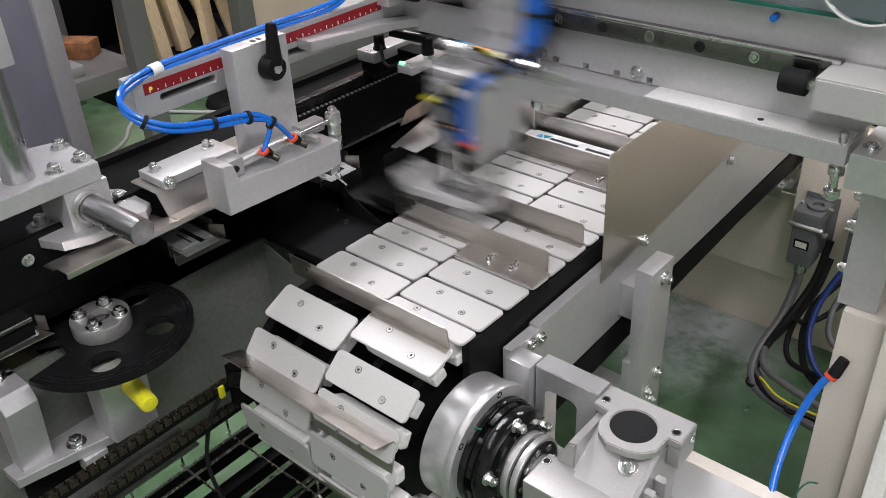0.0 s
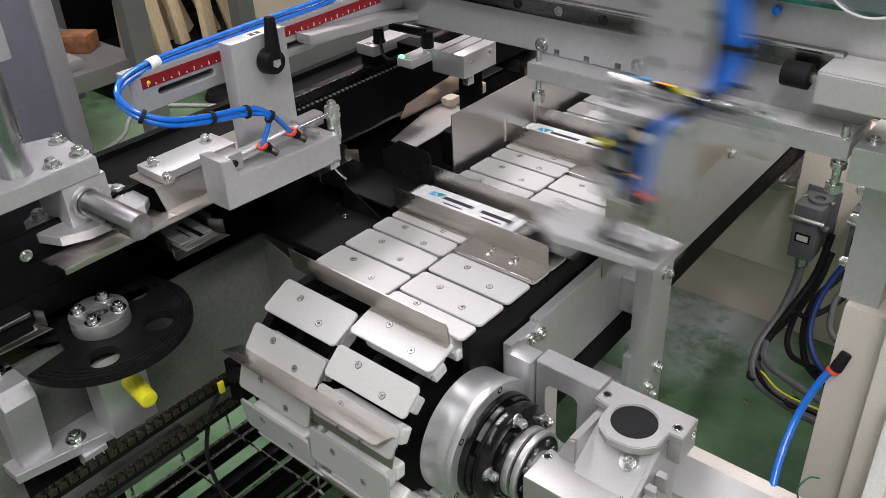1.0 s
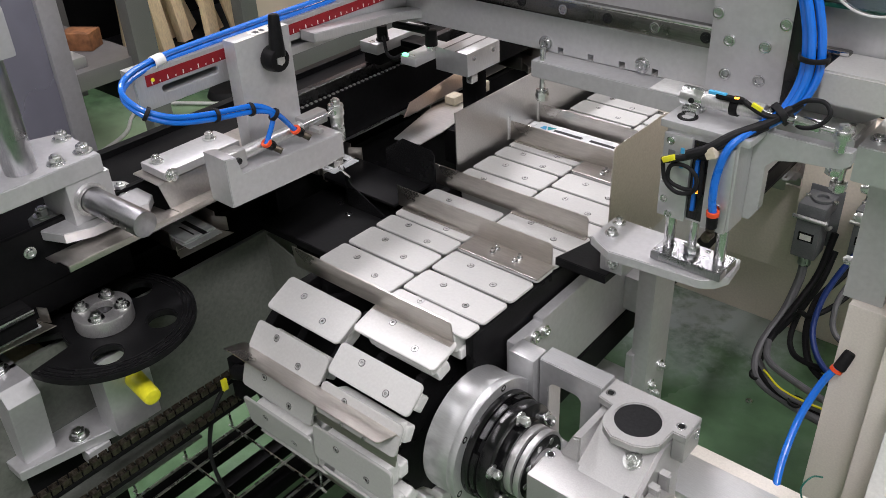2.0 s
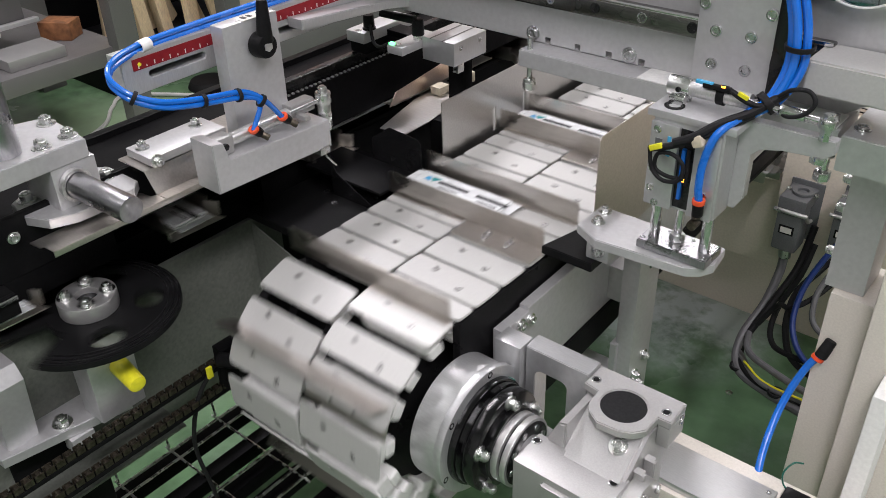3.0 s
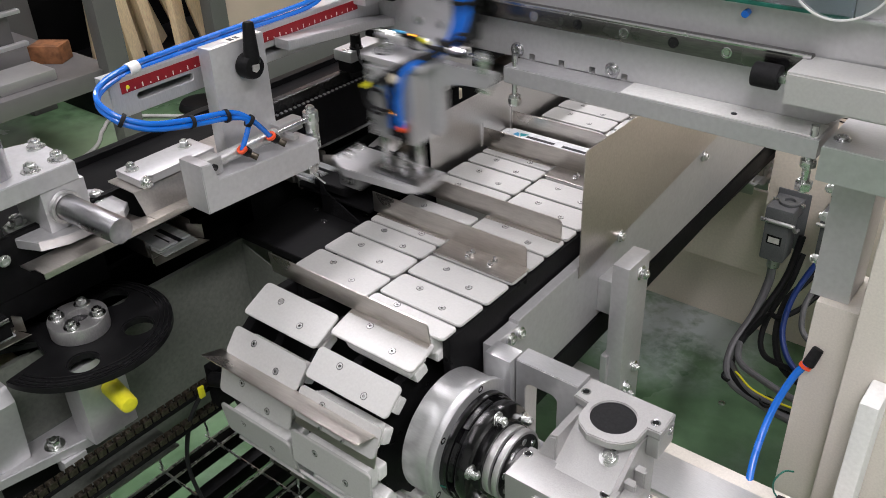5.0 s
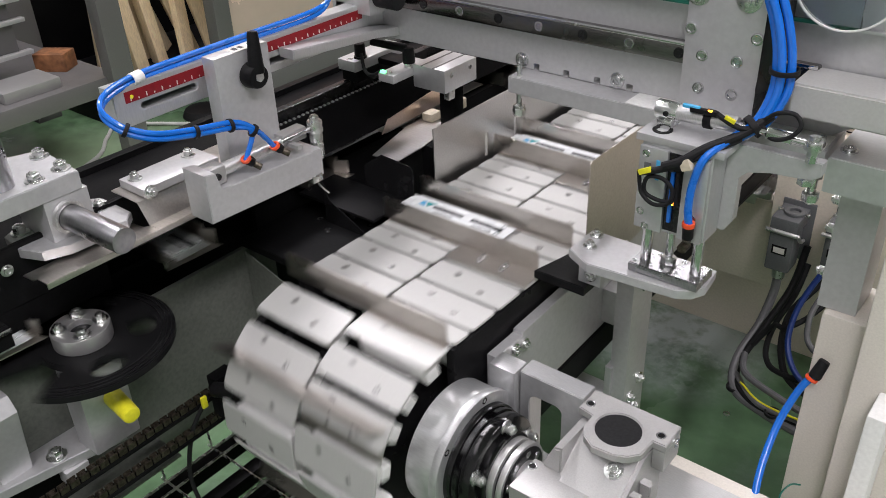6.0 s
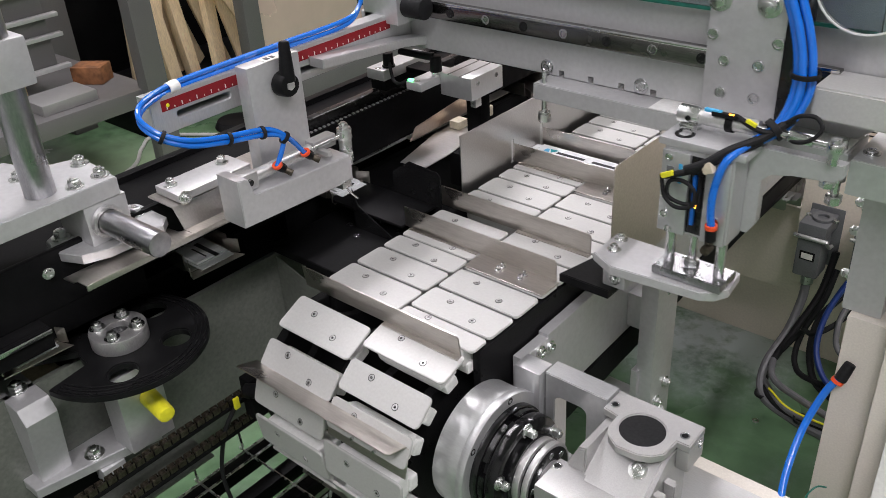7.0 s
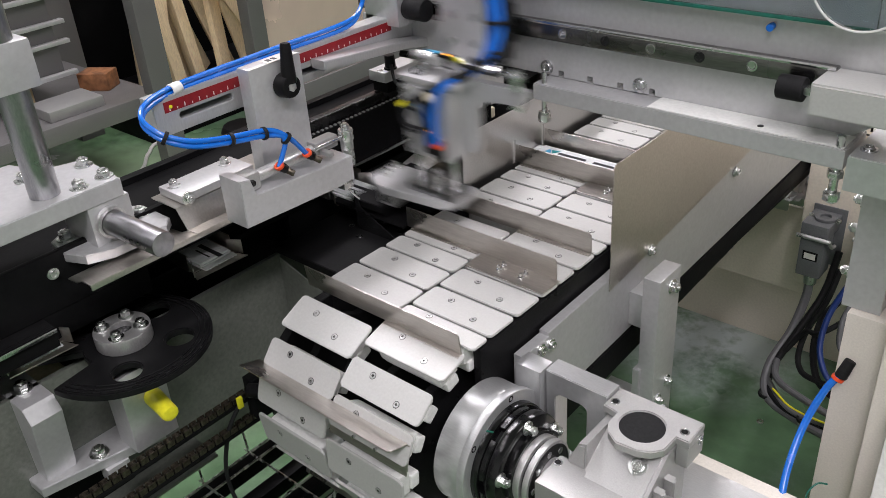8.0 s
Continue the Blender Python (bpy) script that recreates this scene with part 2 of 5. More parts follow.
def ring(a, b, r_in, r_out, segments=36, bevel=0.0008, bm=None):
    """A tube or washer from a to b."""
    outline = [(r_in, -0.5), (r_out, -0.5), (r_out, 0.5), (r_in, 0.5)]
    whole = bm or bmesh.new()
    own = bmesh.new()
    m, length = toward(a, b)
    rows = []
    for k in range(segments):
        ang = 2 * math.pi * k / segments
        rows.append([own.verts.new((r * math.cos(ang), r * math.sin(ang), h * length)) for r, h in outline])
    for k in range(segments):
        p, q = rows[k], rows[(k + 1) % segments]
        for j in range(4):
            own.faces.new((p[j], q[j], q[(j + 1) % 4], p[(j + 1) % 4]))
    bmesh.ops.recalc_face_normals(own, faces=own.faces)
    bevelled(own, own.verts[:], min(bevel, length * 0.3, (r_out - r_in) * 0.3))
    bmesh.ops.transform(own, matrix=m, verts=own.verts)
    return merge(whole, own)


def circle(cx, cy, r, n=24):
    return [(cx + r * math.cos(2 * math.pi * k / n), cy + r * math.sin(2 * math.pi * k / n)) for k in range(n)]


def slot(x0, y0, x1, y1, r, n=8):
    """The outline of a rounded box between two corners."""
    out = []
    for cx, cy, start in ((x1 - r, y1 - r, 0), (x0 + r, y1 - r, 90), (x0 + r, y0 + r, 180), (x1 - r, y0 + r, 270)):
        out += [(cx + r * math.cos(radians(start + 90 * k / n)), cy + r * math.sin(radians(start + 90 * k / n))) for k in range(n + 1)]
    return out


AXIS = {"x": Matrix(((0, 0, 1, 0), (1, 0, 0, 0), (0, 1, 0, 0), (0, 0, 0, 1))),
        "y": Matrix(((1, 0, 0, 0), (0, 0, 1, 0), (0, 1, 0, 0), (0, 0, 0, 1))),
        "z": Matrix()}


def slab(outline, lo, hi, axis="z", holes=(), bevel=0.0008, bm=None):
    """A plate cut to an outline with holes, from lo to hi along an axis. The outline's pair is (y, z), (x, z) or (x, y)."""
    whole = bm or bmesh.new()
    own = bmesh.new()
    edges = []
    for loop in (outline, *holes):
        vs = [own.verts.new((a, b, lo)) for a, b in loop]
        edges += [own.edges.new((vs[k], vs[(k + 1) % len(vs)])) for k in range(len(vs))]
    if holes:
        bmesh.ops.triangle_fill(own, use_beauty=True, use_dissolve=False, edges=edges)
    else:
        own.faces.new(own.verts[:])
    made = bmesh.ops.extrude_face_region(own, geom=own.faces[:])
    bmesh.ops.translate(own, vec=(0, 0, hi - lo), verts=[g for g in made["geom"] if isinstance(g, bmesh.types.BMVert)])
    bmesh.ops.recalc_face_normals(own, faces=own.faces)
    if bevel:
        rims = [e for e in own.edges if len(e.link_faces) == 2 and e.calc_face_angle(0) > 1.2 and abs(e.verts[0].co.z - e.verts[1].co.z) < 1e-7]
        bmesh.ops.bevel(own, geom=rims, offset=min(bevel, abs(hi - lo) * 0.4), segments=2, affect="EDGES", clamp_overlap=True)
    bmesh.ops.transform(own, matrix=AXIS[axis], verts=own.verts)
    bmesh.ops.recalc_face_normals(own, faces=own.faces)
    return merge(whole, own)


def tube(points, r, bm=None, sides=10, steps=8):
    """A hose along a smooth line through the points."""
    whole = bm or bmesh.new()
    own = bmesh.new()
    p = [Vector(q) for q in points]
    p = [p[0] * 2 - p[1]] + p + [p[-1] * 2 - p[-2]]
    line = []
    for k in range(1, len(p) - 2):
        for j in range(steps):
            s = j / steps
            line.append(0.5 * (2 * p[k] + (p[k + 1] - p[k - 1]) * s + (2 * p[k - 1] - 5 * p[k] + 4 * p[k + 1] - p[k + 2]) * s * s
                               + (3 * p[k] - p[k - 1] - 3 * p[k + 1] + p[k + 2]) * s ** 3))
    line.append(p[-2])
    side = None
    rows = []
    for k, c in enumerate(line):
        d = (line[min(k + 1, len(line) - 1)] - line[max(k - 1, 0)]).normalized()
        side = d.orthogonal().normalized() if side is None else (side - d * side.dot(d)).normalized()
        up = d.cross(side)
        rows.append([own.verts.new(c + r * (side * math.cos(2 * math.pi * j / sides) + up * math.sin(2 * math.pi * j / sides))) for j in range(sides)])
    for a, b in zip(rows, rows[1:]):
        for j in range(sides):
            own.faces.new((a[j], a[(j + 1) % sides], b[(j + 1) % sides], b[j]))
    own.faces.new(rows[0])
    own.faces.new(rows[-1])
    bmesh.ops.recalc_face_normals(own, faces=own.faces)
    return merge(whole, own)


def bolt(at, way=(0, 0, 1), r=0.0065, h=0.006, washer=True, kind="hex", bm=None):
    """A hexagon or socket screw head with its washer; at: the seat, way: outward."""
    bm = bm or bmesh.new()
    at, way = Vector(at), Vector(way).normalized()
    foot = at - way * 0.001
    if washer:
        ring(foot, at + way * 0.0016, r * 0.5, r * 1.45, 20, 0.0003, bm)
        foot = at + way * 0.0014
    if kind == "hex":
        rod(foot, foot + way * h, r, None, 6, 0.0006, bm)
        rod(foot + way * (h - 0.0005), foot + way * (h + 0.0022), r * 0.55, None, 12, 0.0005, bm)
    else:
        ring(foot, foot + way * h, r * 0.55, r, 20, 0.0006, bm)
        rod(foot, foot + way * h * 0.55, r * 0.6, None, 6, 0.0, bm)
    return bm


def bolts(parent, places, way=(0, 0, 1), r=0.0065, h=0.006, washer=True, kind="hex", mat=None):
    for at in places:
        part("bolt", bolt(at, way, r, h, washer, kind), mat or ZINC, parent)


# ---- the hall ----
def hall():
    tagged(part("floor", box((-7, -4, FLOOR - 0.1), (5, 7, FLOOR), 0), FLOOR_MAT), "green epoxy workshop floor with scuffs, dirt and a painted pale glare", "floor", kind="structure")
    tagged(part("ceiling", box((-7, -4, 3.8), (5, 7, 3.9), 0), WALL_PAINT), "pale workshop ceiling with tube lights", "ceiling", kind="structure")
    for name, lo, hi in (("wall_west", (-7.2, -4, FLOOR), (-7, 7, 3.8)), ("wall_east", (5, -4, FLOOR), (5.2, 7, 3.8)),
                         ("wall_north", (-7.2, 7, FLOOR), (5.2, 7.2, 3.8)), ("wall_south", (-7.2, -4.2, FLOOR), (5.2, -4, 3.8))):
        tagged(part(name, box(lo, hi, 0), WALL_PAINT), "pale painted workshop wall", "wall", kind="structure")


hall()


# ---- the flight conveyor ----
PITCH = 0.0508
CY, CZ, CR = -0.095, 0.765, 0.100        # drive sprocket: axis and pitch radius
LINKS = 55
LOOP = LINKS * PITCH
RUN = LOOP / 2 - math.pi * CR            # length of one straight run
TOP = 0.896
PERIOD = 5 * PITCH


def on_loop(u):
    """The pose at u metres along the chain; 0 is where it meets the drive sprocket, positive is round the nose."""
    u = (u + RUN) % LOOP - RUN
    arc = math.pi * CR
    if u < 0:
        return pose(0, CY - u, CZ + CR)
    if u < arc:
        a = u / CR
        return pose(0, CY - CR * math.sin(a), CZ + CR * math.cos(a), math.degrees(a))
    u -= arc
    if u < RUN:
        ramp = min(1.0, u / 0.22, (RUN - u) / 0.22)
        return pose(0, CY + u, CZ - CR + 0.075 * ramp * ramp * (3 - 2 * ramp), 180)
    a = (u - RUN) / CR
    return pose(0, CY + RUN + CR * math.sin(a), CZ - CR * math.cos(a), 180 + math.degrees(a))


def flight_loop(u, lead, lean):
    """A flight stands on the trailing edge of its link, which swings ahead and leans over round the nose."""
    v = (u + RUN) % LOOP - RUN
    s = min(1.0, max(0.0, (v + 0.03) / 0.06))
    s = s * s * (3 - 2 * s) * (1 - min(1.0, max(0.0, (v - LOOP + RUN + 0.4) / 0.2)))
    return on_loop(u + lead * s) @ pose(0, 0, 0, lean * s)


INDEX = ((0.36, 0.82), (2.56, 3.05), (4.07, 4.60), (5.56, 6.07), (7.07, 7.60))   # times of the five feeds


def feed(t):
    """How many pocket periods the chain has gone at t."""
    done = 0.0
    for a, b in INDEX:
        s = min(1.0, max(0.0, (t - a) / (b - a)))
        done += s - math.sin(2 * math.pi * s) / (2 * math.pi) * 0.65
    return done


def feed_times():
    times = [0.0]
    for a, b in INDEX:
        k0, k1 = int(a * FPS), int(b * FPS) + 1
        times += [k / FPS for k in range(k0, k1 + 1)]
    return times + [8.0]


conveyor = thing("flight_conveyor", (0, 0, 0), "slat chain conveyor with paired satin aluminium plates and steel flights", "conveyor")


def slat_mesh(width, depth):
    bm = slab(slot(-width / 2, -depth / 2, width / 2, depth / 2, 0.006, 4), 0.0275, 0.031, "z", (), 0.0008)
    me = bpy.data.meshes.new("plate")
    bm.to_mesh(me)
    bm.free()
    me.materials.append(PLATE)
    return me


def small_mesh(name, bm, mat):
    me = bpy.data.meshes.new(name)
    bm.to_mesh(me)
    bm.free()
    me.materials.append(mat)
    return me


SCREW = small_mesh("screw", ring((0, 0, 0.0305), (0, 0, 0.0316), 0.0016, 0.0036, 14, 0.0003, ring((0, 0, 0.0305), (0, 0, 0.03125), 0.0037, 0.0042, 18, 0, rod((0, 0, 0.0302), (0, 0, 0.0310), 0.0018, None, 6, 0))), STEEL_TURNED)
CARRIER = small_mesh("carrier", box((-0.047, -0.015, 0.004), (0.047, 0.015, 0.0275), 0.003, box((-0.050, -0.010, -0.008), (0.050, 0.010, 0.006), 0.003)), WHITE_PLASTIC)
STUD = small_mesh("stud", rod((0, 0, 0.031), (0, 0, 0.038), 0.0022, None, 10, 0.0005, ring((0, 0, 0.0305), (0, 0, 0.0335), 0.002, 0.004, 10, 0.0004)), STEEL)
# socket and counterbore rim are coloured dark for the shade in them
SCREW.materials.append(BLACK_OXIDE)
for face in SCREW.polygons:
    r = math.hypot(face.center[0], face.center[1])
    face.material_index = 1 if r < 0.0017 or r > 0.0036 else 0
slats = []


def lone(name, me, parent, m):
    ob = new(name, me)
    ob.parent = parent
    ob.matrix_basis = m
    return ob


# front edge of each plate in one pocket period, and its depth
COLUMN_A = ((-0.0845, 0.047), (-0.0337, 0.047), (0.0170, 0.034), (0.0540, 0.0355), (0.0925, 0.0475))
COLUMN_B = ((-0.0660, 0.0470), (-0.0152, 0.0470), (0.0356, 0.0360), (0.0705, 0.0375), (0.1115, 0.0425), (0.1570, 0.0280))
MESHES = {}
for period in range(LINKS // 5):
    for column, x in ((COLUMN_A, -0.0625), (COLUMN_B, 0.0622)):
        for front, depth in column:
            key = round(depth, 3)
            if key not in MESHES:
                MESHES[key] = slat_mesh(0.1215, depth)
            plate = new("plate", MESHES[key])
            plate.parent = conveyor
            u = CY - (front + depth / 2) - period * PERIOD
            for sx, sy in ((-0.023, 0.008), (0.023, -0.008)):
                lone("screw", SCREW, plate, pose(sx, sy, 0))
            lone("carrier", CARRIER, plate, pose(0, 0, 0))
            slats.append((plate, u, x, 0.0, 0.0))

# upright flights: an angle sheet over both columns
UPRIGHT = [(-0.132, 0.0315), (0.118, 0.0315), (0.118, 0.059), (0.115, 0.062), (-0.132, 0.062)]
FLIGHT_BACK = small_mesh("flight", slab(UPRIGHT, -0.0008, 0.0008, "y", (), 0.0005, box((0.003, -0.007, 0.0312), (0.118, 0, 0.0326), 0.0004)), STAINLESS)
FLIGHT_FRONT = small_mesh("flight", slab(UPRIGHT, -0.0008, 0.0008, "y", (), 0.0005,
                                         box((0.002, -0.037, 0.0312), (0.122, 0, 0.0330), 0.0005, box((-0.122, -0.006, 0.0312), (-0.003, 0, 0.0326), 0.0004))), STAINLESS)
for period in range(LINKS // 5):
    for y, me in ((0.0735, FLIGHT_FRONT), (0.1515, FLIGHT_BACK)):
        flight = new("flight", me)
        flight.parent = conveyor
        if me is FLIGHT_FRONT:
            for sx, sy in ((0.045, -0.012), (0.045, -0.022), (0.079, -0.012), (0.079, -0.022)):
                lone("stud", STUD, flight, pose(sx, sy, 0.002))
        slats.append((flight, CY - y - period * PERIOD, 0.0, *((0.006, 20.0) if me is FLIGHT_FRONT else (0.006, 0.0))))


# wrapped bars that ride in the pockets
def wrapped_bar():
    bar = thing("wrapped_bar", (0, 0, 0), "white film-wrapped chocolate bar with black lettering and teal mark", "chocolate bar", "bars on the conveyor")
    body = slab(slot(-0.075, -0.026, 0.075, 0.026, 0.004, 3), 0.0, 0.009, "z", (), 0.003)
    part("wrapper", body, WHITE, bar)
    for side in (-1, 1):
        teeth = [(side * 0.074, -0.026)] + [(side * (0.086 + 0.0016 * (k % 2)), -0.026 + 0.052 * k / 20) for k in range(21)] + [(side * 0.074, 0.026)]
        part("end_seal", slab(teeth, 0.004, 0.0047, "z", (), 0), WHITE, bar)
    for x in (-0.036, 0.028):
        part("print", box((x, 0.0025, 0.0091), (x + 0.050, 0.0095, 0.0093), 0), INK, bar, "plain black printed bar")
        part("print", box((x + 0.008, -0.0065, 0.0091), (x + 0.040, -0.0040, 0.0093), 0), INK, bar, "plain black printed bar")
    part("emblem", slab([(-0.052, 0.012), (-0.036, 0.014), (-0.045, 0.001)], 0.0091, 0.0093, "z", (), 0), TEAL, bar, "teal leaf mark")
    part("emblem", slab([(-0.058, 0.011), (-0.054, 0.012), (-0.048, 0.001), (-0.060, 0.002)], 0.0091, 0.0093, "z", (), 0), SKYBLUE, bar, "light blue leaf mark")
    return bar


FIRST_BAR = wrapped_bar()
BAR_X = -0.047

# ---- fixed parts of the conveyor ----
frame_thing = thing("conveyor_frame", (0, 0, 0.6), "aluminium side rails and black guides of the conveyor", "conveyor frame")
for side in (-1, 1):
    part("chain_guide", box((side * 0.112, -0.085, 0.790), (side * 0.1235, 1.02, 0.889), 0.002), BLACK_PLASTIC, frame_thing, "black plastic chain guide")
    part("end_guide", slab([(CY + 0.105 * math.cos(radians(a)), CZ + 0.105 * math.sin(radians(a))) for a in range(0, 360, 12)] if side < 0 else [(CY + 0.074 * math.cos(radians(a)), CZ + 0.074 * math.sin(radians(a))) for a in range(0, 360, 12)], side * 0.1245, side * 0.1385, "x"), BLACK_PLASTIC, frame_thing, "black round end plate")
part("side_rail", slab([(-0.03, 0.738), (0.10, 0.747), (0.36, 0.757), (0.75, 0.769), (1.02, 0.777), (1.02, 0.915), (0.50, 0.885), (0.17, 0.862), (0.022, 0.858), (0.022, 0.853), (-0.03, 0.853)], 0.1272, 0.141, "x"), ALU, frame_thing, "long aluminium side plate")
part("side_rail", slab([(-0.06, 0.745), (1.02, 0.745), (1.02, 0.856), (-0.06, 0.856)], -0.141, -0.131, "x"), ALU, frame_thing, "long aluminium side plate")
part("under_rail", slab([(0.03, 0.696), (0.38, 0.715), (0.77, 0.735), (1.02, 0.748), (1.02, 0.776), (0.75, 0.768), (0.36, 0.756), (0.10, 0.746), (0.03, 0.738)], 0.1285, 0.1440, "x", (), 0.001), BLACK, frame_thing, "black steel bar below the side plate")
part("under_rail", box((-0.1445, -0.02, 0.712), (-0.128, 1.02, 0.744), 0.001), BLACK, frame_thing)
for side in (-1, 1):
    part("under_cover", box((side * 0.1255, -0.02, 0.700), (side * 0.1275, 1.02, 0.7475), 0.0005), BLACK, frame_thing, "black side cover sheet")
for y, z in ((0.455, 0.705), (0.53, 0.709), (0.70, 0.718), (0.80, 0.723)):
    part("lug", slab([(y, z), (y + 0.022, z), (y + 0.03, z + 0.022), (y - 0.006, z + 0.022)], 0.1277, 0.1360, "x", (), 0.001), BLACK_PLASTIC, frame_thing, "small black lug")
part("bed", box((-0.110, 0.05, 0.745), (0.110, 0.95, 0.79), 0.002), BLACK, frame_thing, "black sheet bed between the chain runs")
part("drive_shaft", rod((-0.19, CY, CZ), (0.25, CY, CZ), 0.0125), STEEL_TURNED, frame_thing, "steel drive shaft")
for x in (-0.09, -0.03, 0.03, 0.09):
    part("sprocket", slab([(CY + (CR - 0.012 + 0.007 * (k % 2)) * math.cos(2 * math.pi * k / 28), CZ + (CR - 0.012 + 0.007 * (k % 2)) * math.sin(2 * math.pi * k / 28)) for k in range(28)], x - 0.006, x + 0.006, "x"), BLACK_PLASTIC, frame_thing, "black drive sprocket")
bolts(frame_thing, [(0.141, 0.006, 0.842), (0.141, 0.026, 0.838)], (1, 0, 0), 0.006, 0.004, True, "socket")


# ---- guide plates beside the far pockets ----
def guides():
    g = thing("guide_plate", (0.120, 0.2, 0.82), "upright stainless side guide plate with a curved polished sheen", "guide plate")
    part("sheet", slab([(0.158, 0.845), (0.80, 0.911), (0.80, 1.025), (0.162, 1.025), (0.158, 1.021)], 0.1415, 0.1430, "x", (), 0.0004), STAINLESS, g)
    bolts(g, [(0.1430, 0.265, 0.857), (0.1430, 0.530, 0.871)], (1, 0, 0), 0.006, 0.005, True, "socket")
    g = thing("guide_plate", (-0.135, 0.205, 0.82), "bent stainless guide plate with cut slots for the flights", "guide plate")
    for y in (0.3275, 0.4055):
        # added white sheet makes the flight slots show pale
        part("slot_strip", box((-0.1392, y - 0.006, 0.888), (-0.1373, y + 0.006, 0.936), 0.0003), WHITE_PLASTIC, g, "white strip added behind the slot to make it show pale")
    part("sheet", slab([(0.202, 0.84), (0.80, 0.84), (0.80, 0.983), (0.202, 0.983)], -0.1370, -0.1355, "x", [[(y - 0.0035, 0.894), (y + 0.0035, 0.894), (y + 0.0035, 0.932), (y - 0.0035, 0.932)] for y in (0.3275, 0.4055)], 0), SATIN_STEEL_LIT, g)


guides()


# ---- gantry beam with the linear rail ----
def gantry():
    g = thing("gantry_beam", (0.0, 0.24, 1.09), "grey anodised aluminium gantry beam with a linear rail", "gantry beam")
    part("beam", slab([(-0.30, 1.098), (0.385, 1.098), (0.44, 1.135), (0.52, 1.135), (0.52, 1.30), (-0.30, 1.30)], 0.215, 0.240, "y", [slot(-0.02 + 0.043 * k, 1.0985, -0.012 + 0.043 * k, 1.106, 0.0005, 2) for k in range(1, 5)], 0.0015), ALU, g)
    part("rail", box((-0.32, 0.200, 1.148), (0.365, 0.215, 1.171), 0.003), RAIL, g, "hardened steel linear rail")
    part("rail_lip", box((-0.32, 0.197, 1.169), (0.365, 0.2, 1.173), 0.001), STEEL, g)
    for k in range(12):
        x = -0.261 + 0.06 * k
        if x < 0.35:
            part("rail_screw", ring((x, 0.2005, 1.1595), (x, 0.1992, 1.1595), 0.0035, 0.0062, 18, 0.0003, rod((x, 0.2, 1.1595), (x, 0.1995, 1.1595), 0.0036, None, 6, 0)), STEEL if k % 2 else BLACK_OXIDE, g)
    part("foot_plate", slab([(0.008, 0.181), (0.394, 0.176), (0.394, 0.240), (0.008, 0.240)], 1.076, 1.0975, "z", (), 0.001), ALU, g, "flat aluminium plate below the beam")
    # white colour stands for lamp glare on the bare milled plate top
    part("wear_strip", box((0.170, 0.179, 1.0976), (0.391, 0.2145, 1.0992), 0.0004), WHITE_PLASTIC, g, "white strip painted for the glare on the plate")
    part("screw", rod((0.300, 0.190, 1.099), (0.300, 0.190, 1.0997), 0.0035, None, 16, 0.0002), BLACK_OXIDE, g)
    for x in (0.006, 0.14):
        part("cap_screw", bolt((x, 0.215, 1.108), (0, -1, 0), 0.0066, 0.004, True, "socket"), STEEL, g)
    part("set_screw", rod((0.020, 0.188, 1.045), (0.020, 0.188, 1.112), 0.0035, None, 16, 0.0005, rod((0.020, 0.188, 1.046), (0.020, 0.188, 1.056), 0.0085, None, 6, 0.001, ring((0.020, 0.188, 1.056), (0.020, 0.188, 1.060), 0.003, 0.0075))), ZINC, g)
    part("set_screw", rod((0.386, 0.183, 1.035), (0.386, 0.183, 1.110), 0.0045, None, 16, 0.0005, rod((0.386, 0.183, 1.038), (0.386, 0.183, 1.048), 0.009, None, 6, 0.001, ring((0.386, 0.183, 1.064), (0.386, 0.183, 1.072), 0.004, 0.0085, 6))), ZINC, g)
    part("stop_block", slab([(0.357, 1.135), (0.52, 1.135), (0.52, 1.168), (0.357, 1.168)], 0.155, 0.214, "y", (), 0.002), PLATE, g, "milled aluminium end stop")
    part("buffer", rod((0.345, 0.178, 1.152), (0.318, 0.178, 1.152), 0.0128, None, 28, 0.002), RUBBER, g, "black rubber buffer")
    part("buffer_stud", rod((0.357, 0.178, 1.152), (0.345, 0.178, 1.152), 0.006, None, 6), ZINC, g)
    part("stop_block", box((-0.27, 0.165, 1.142), (-0.205, 0.214, 1.19), 0.002), ALU_MILLED, g, "milled aluminium end stop")
    part("buffer", rod((-0.205, 0.185, 1.165), (-0.170, 0.185, 1.165), 0.015, None, 28, 0.002), RUBBER, g, "black rubber buffer")
    return g


gantry()


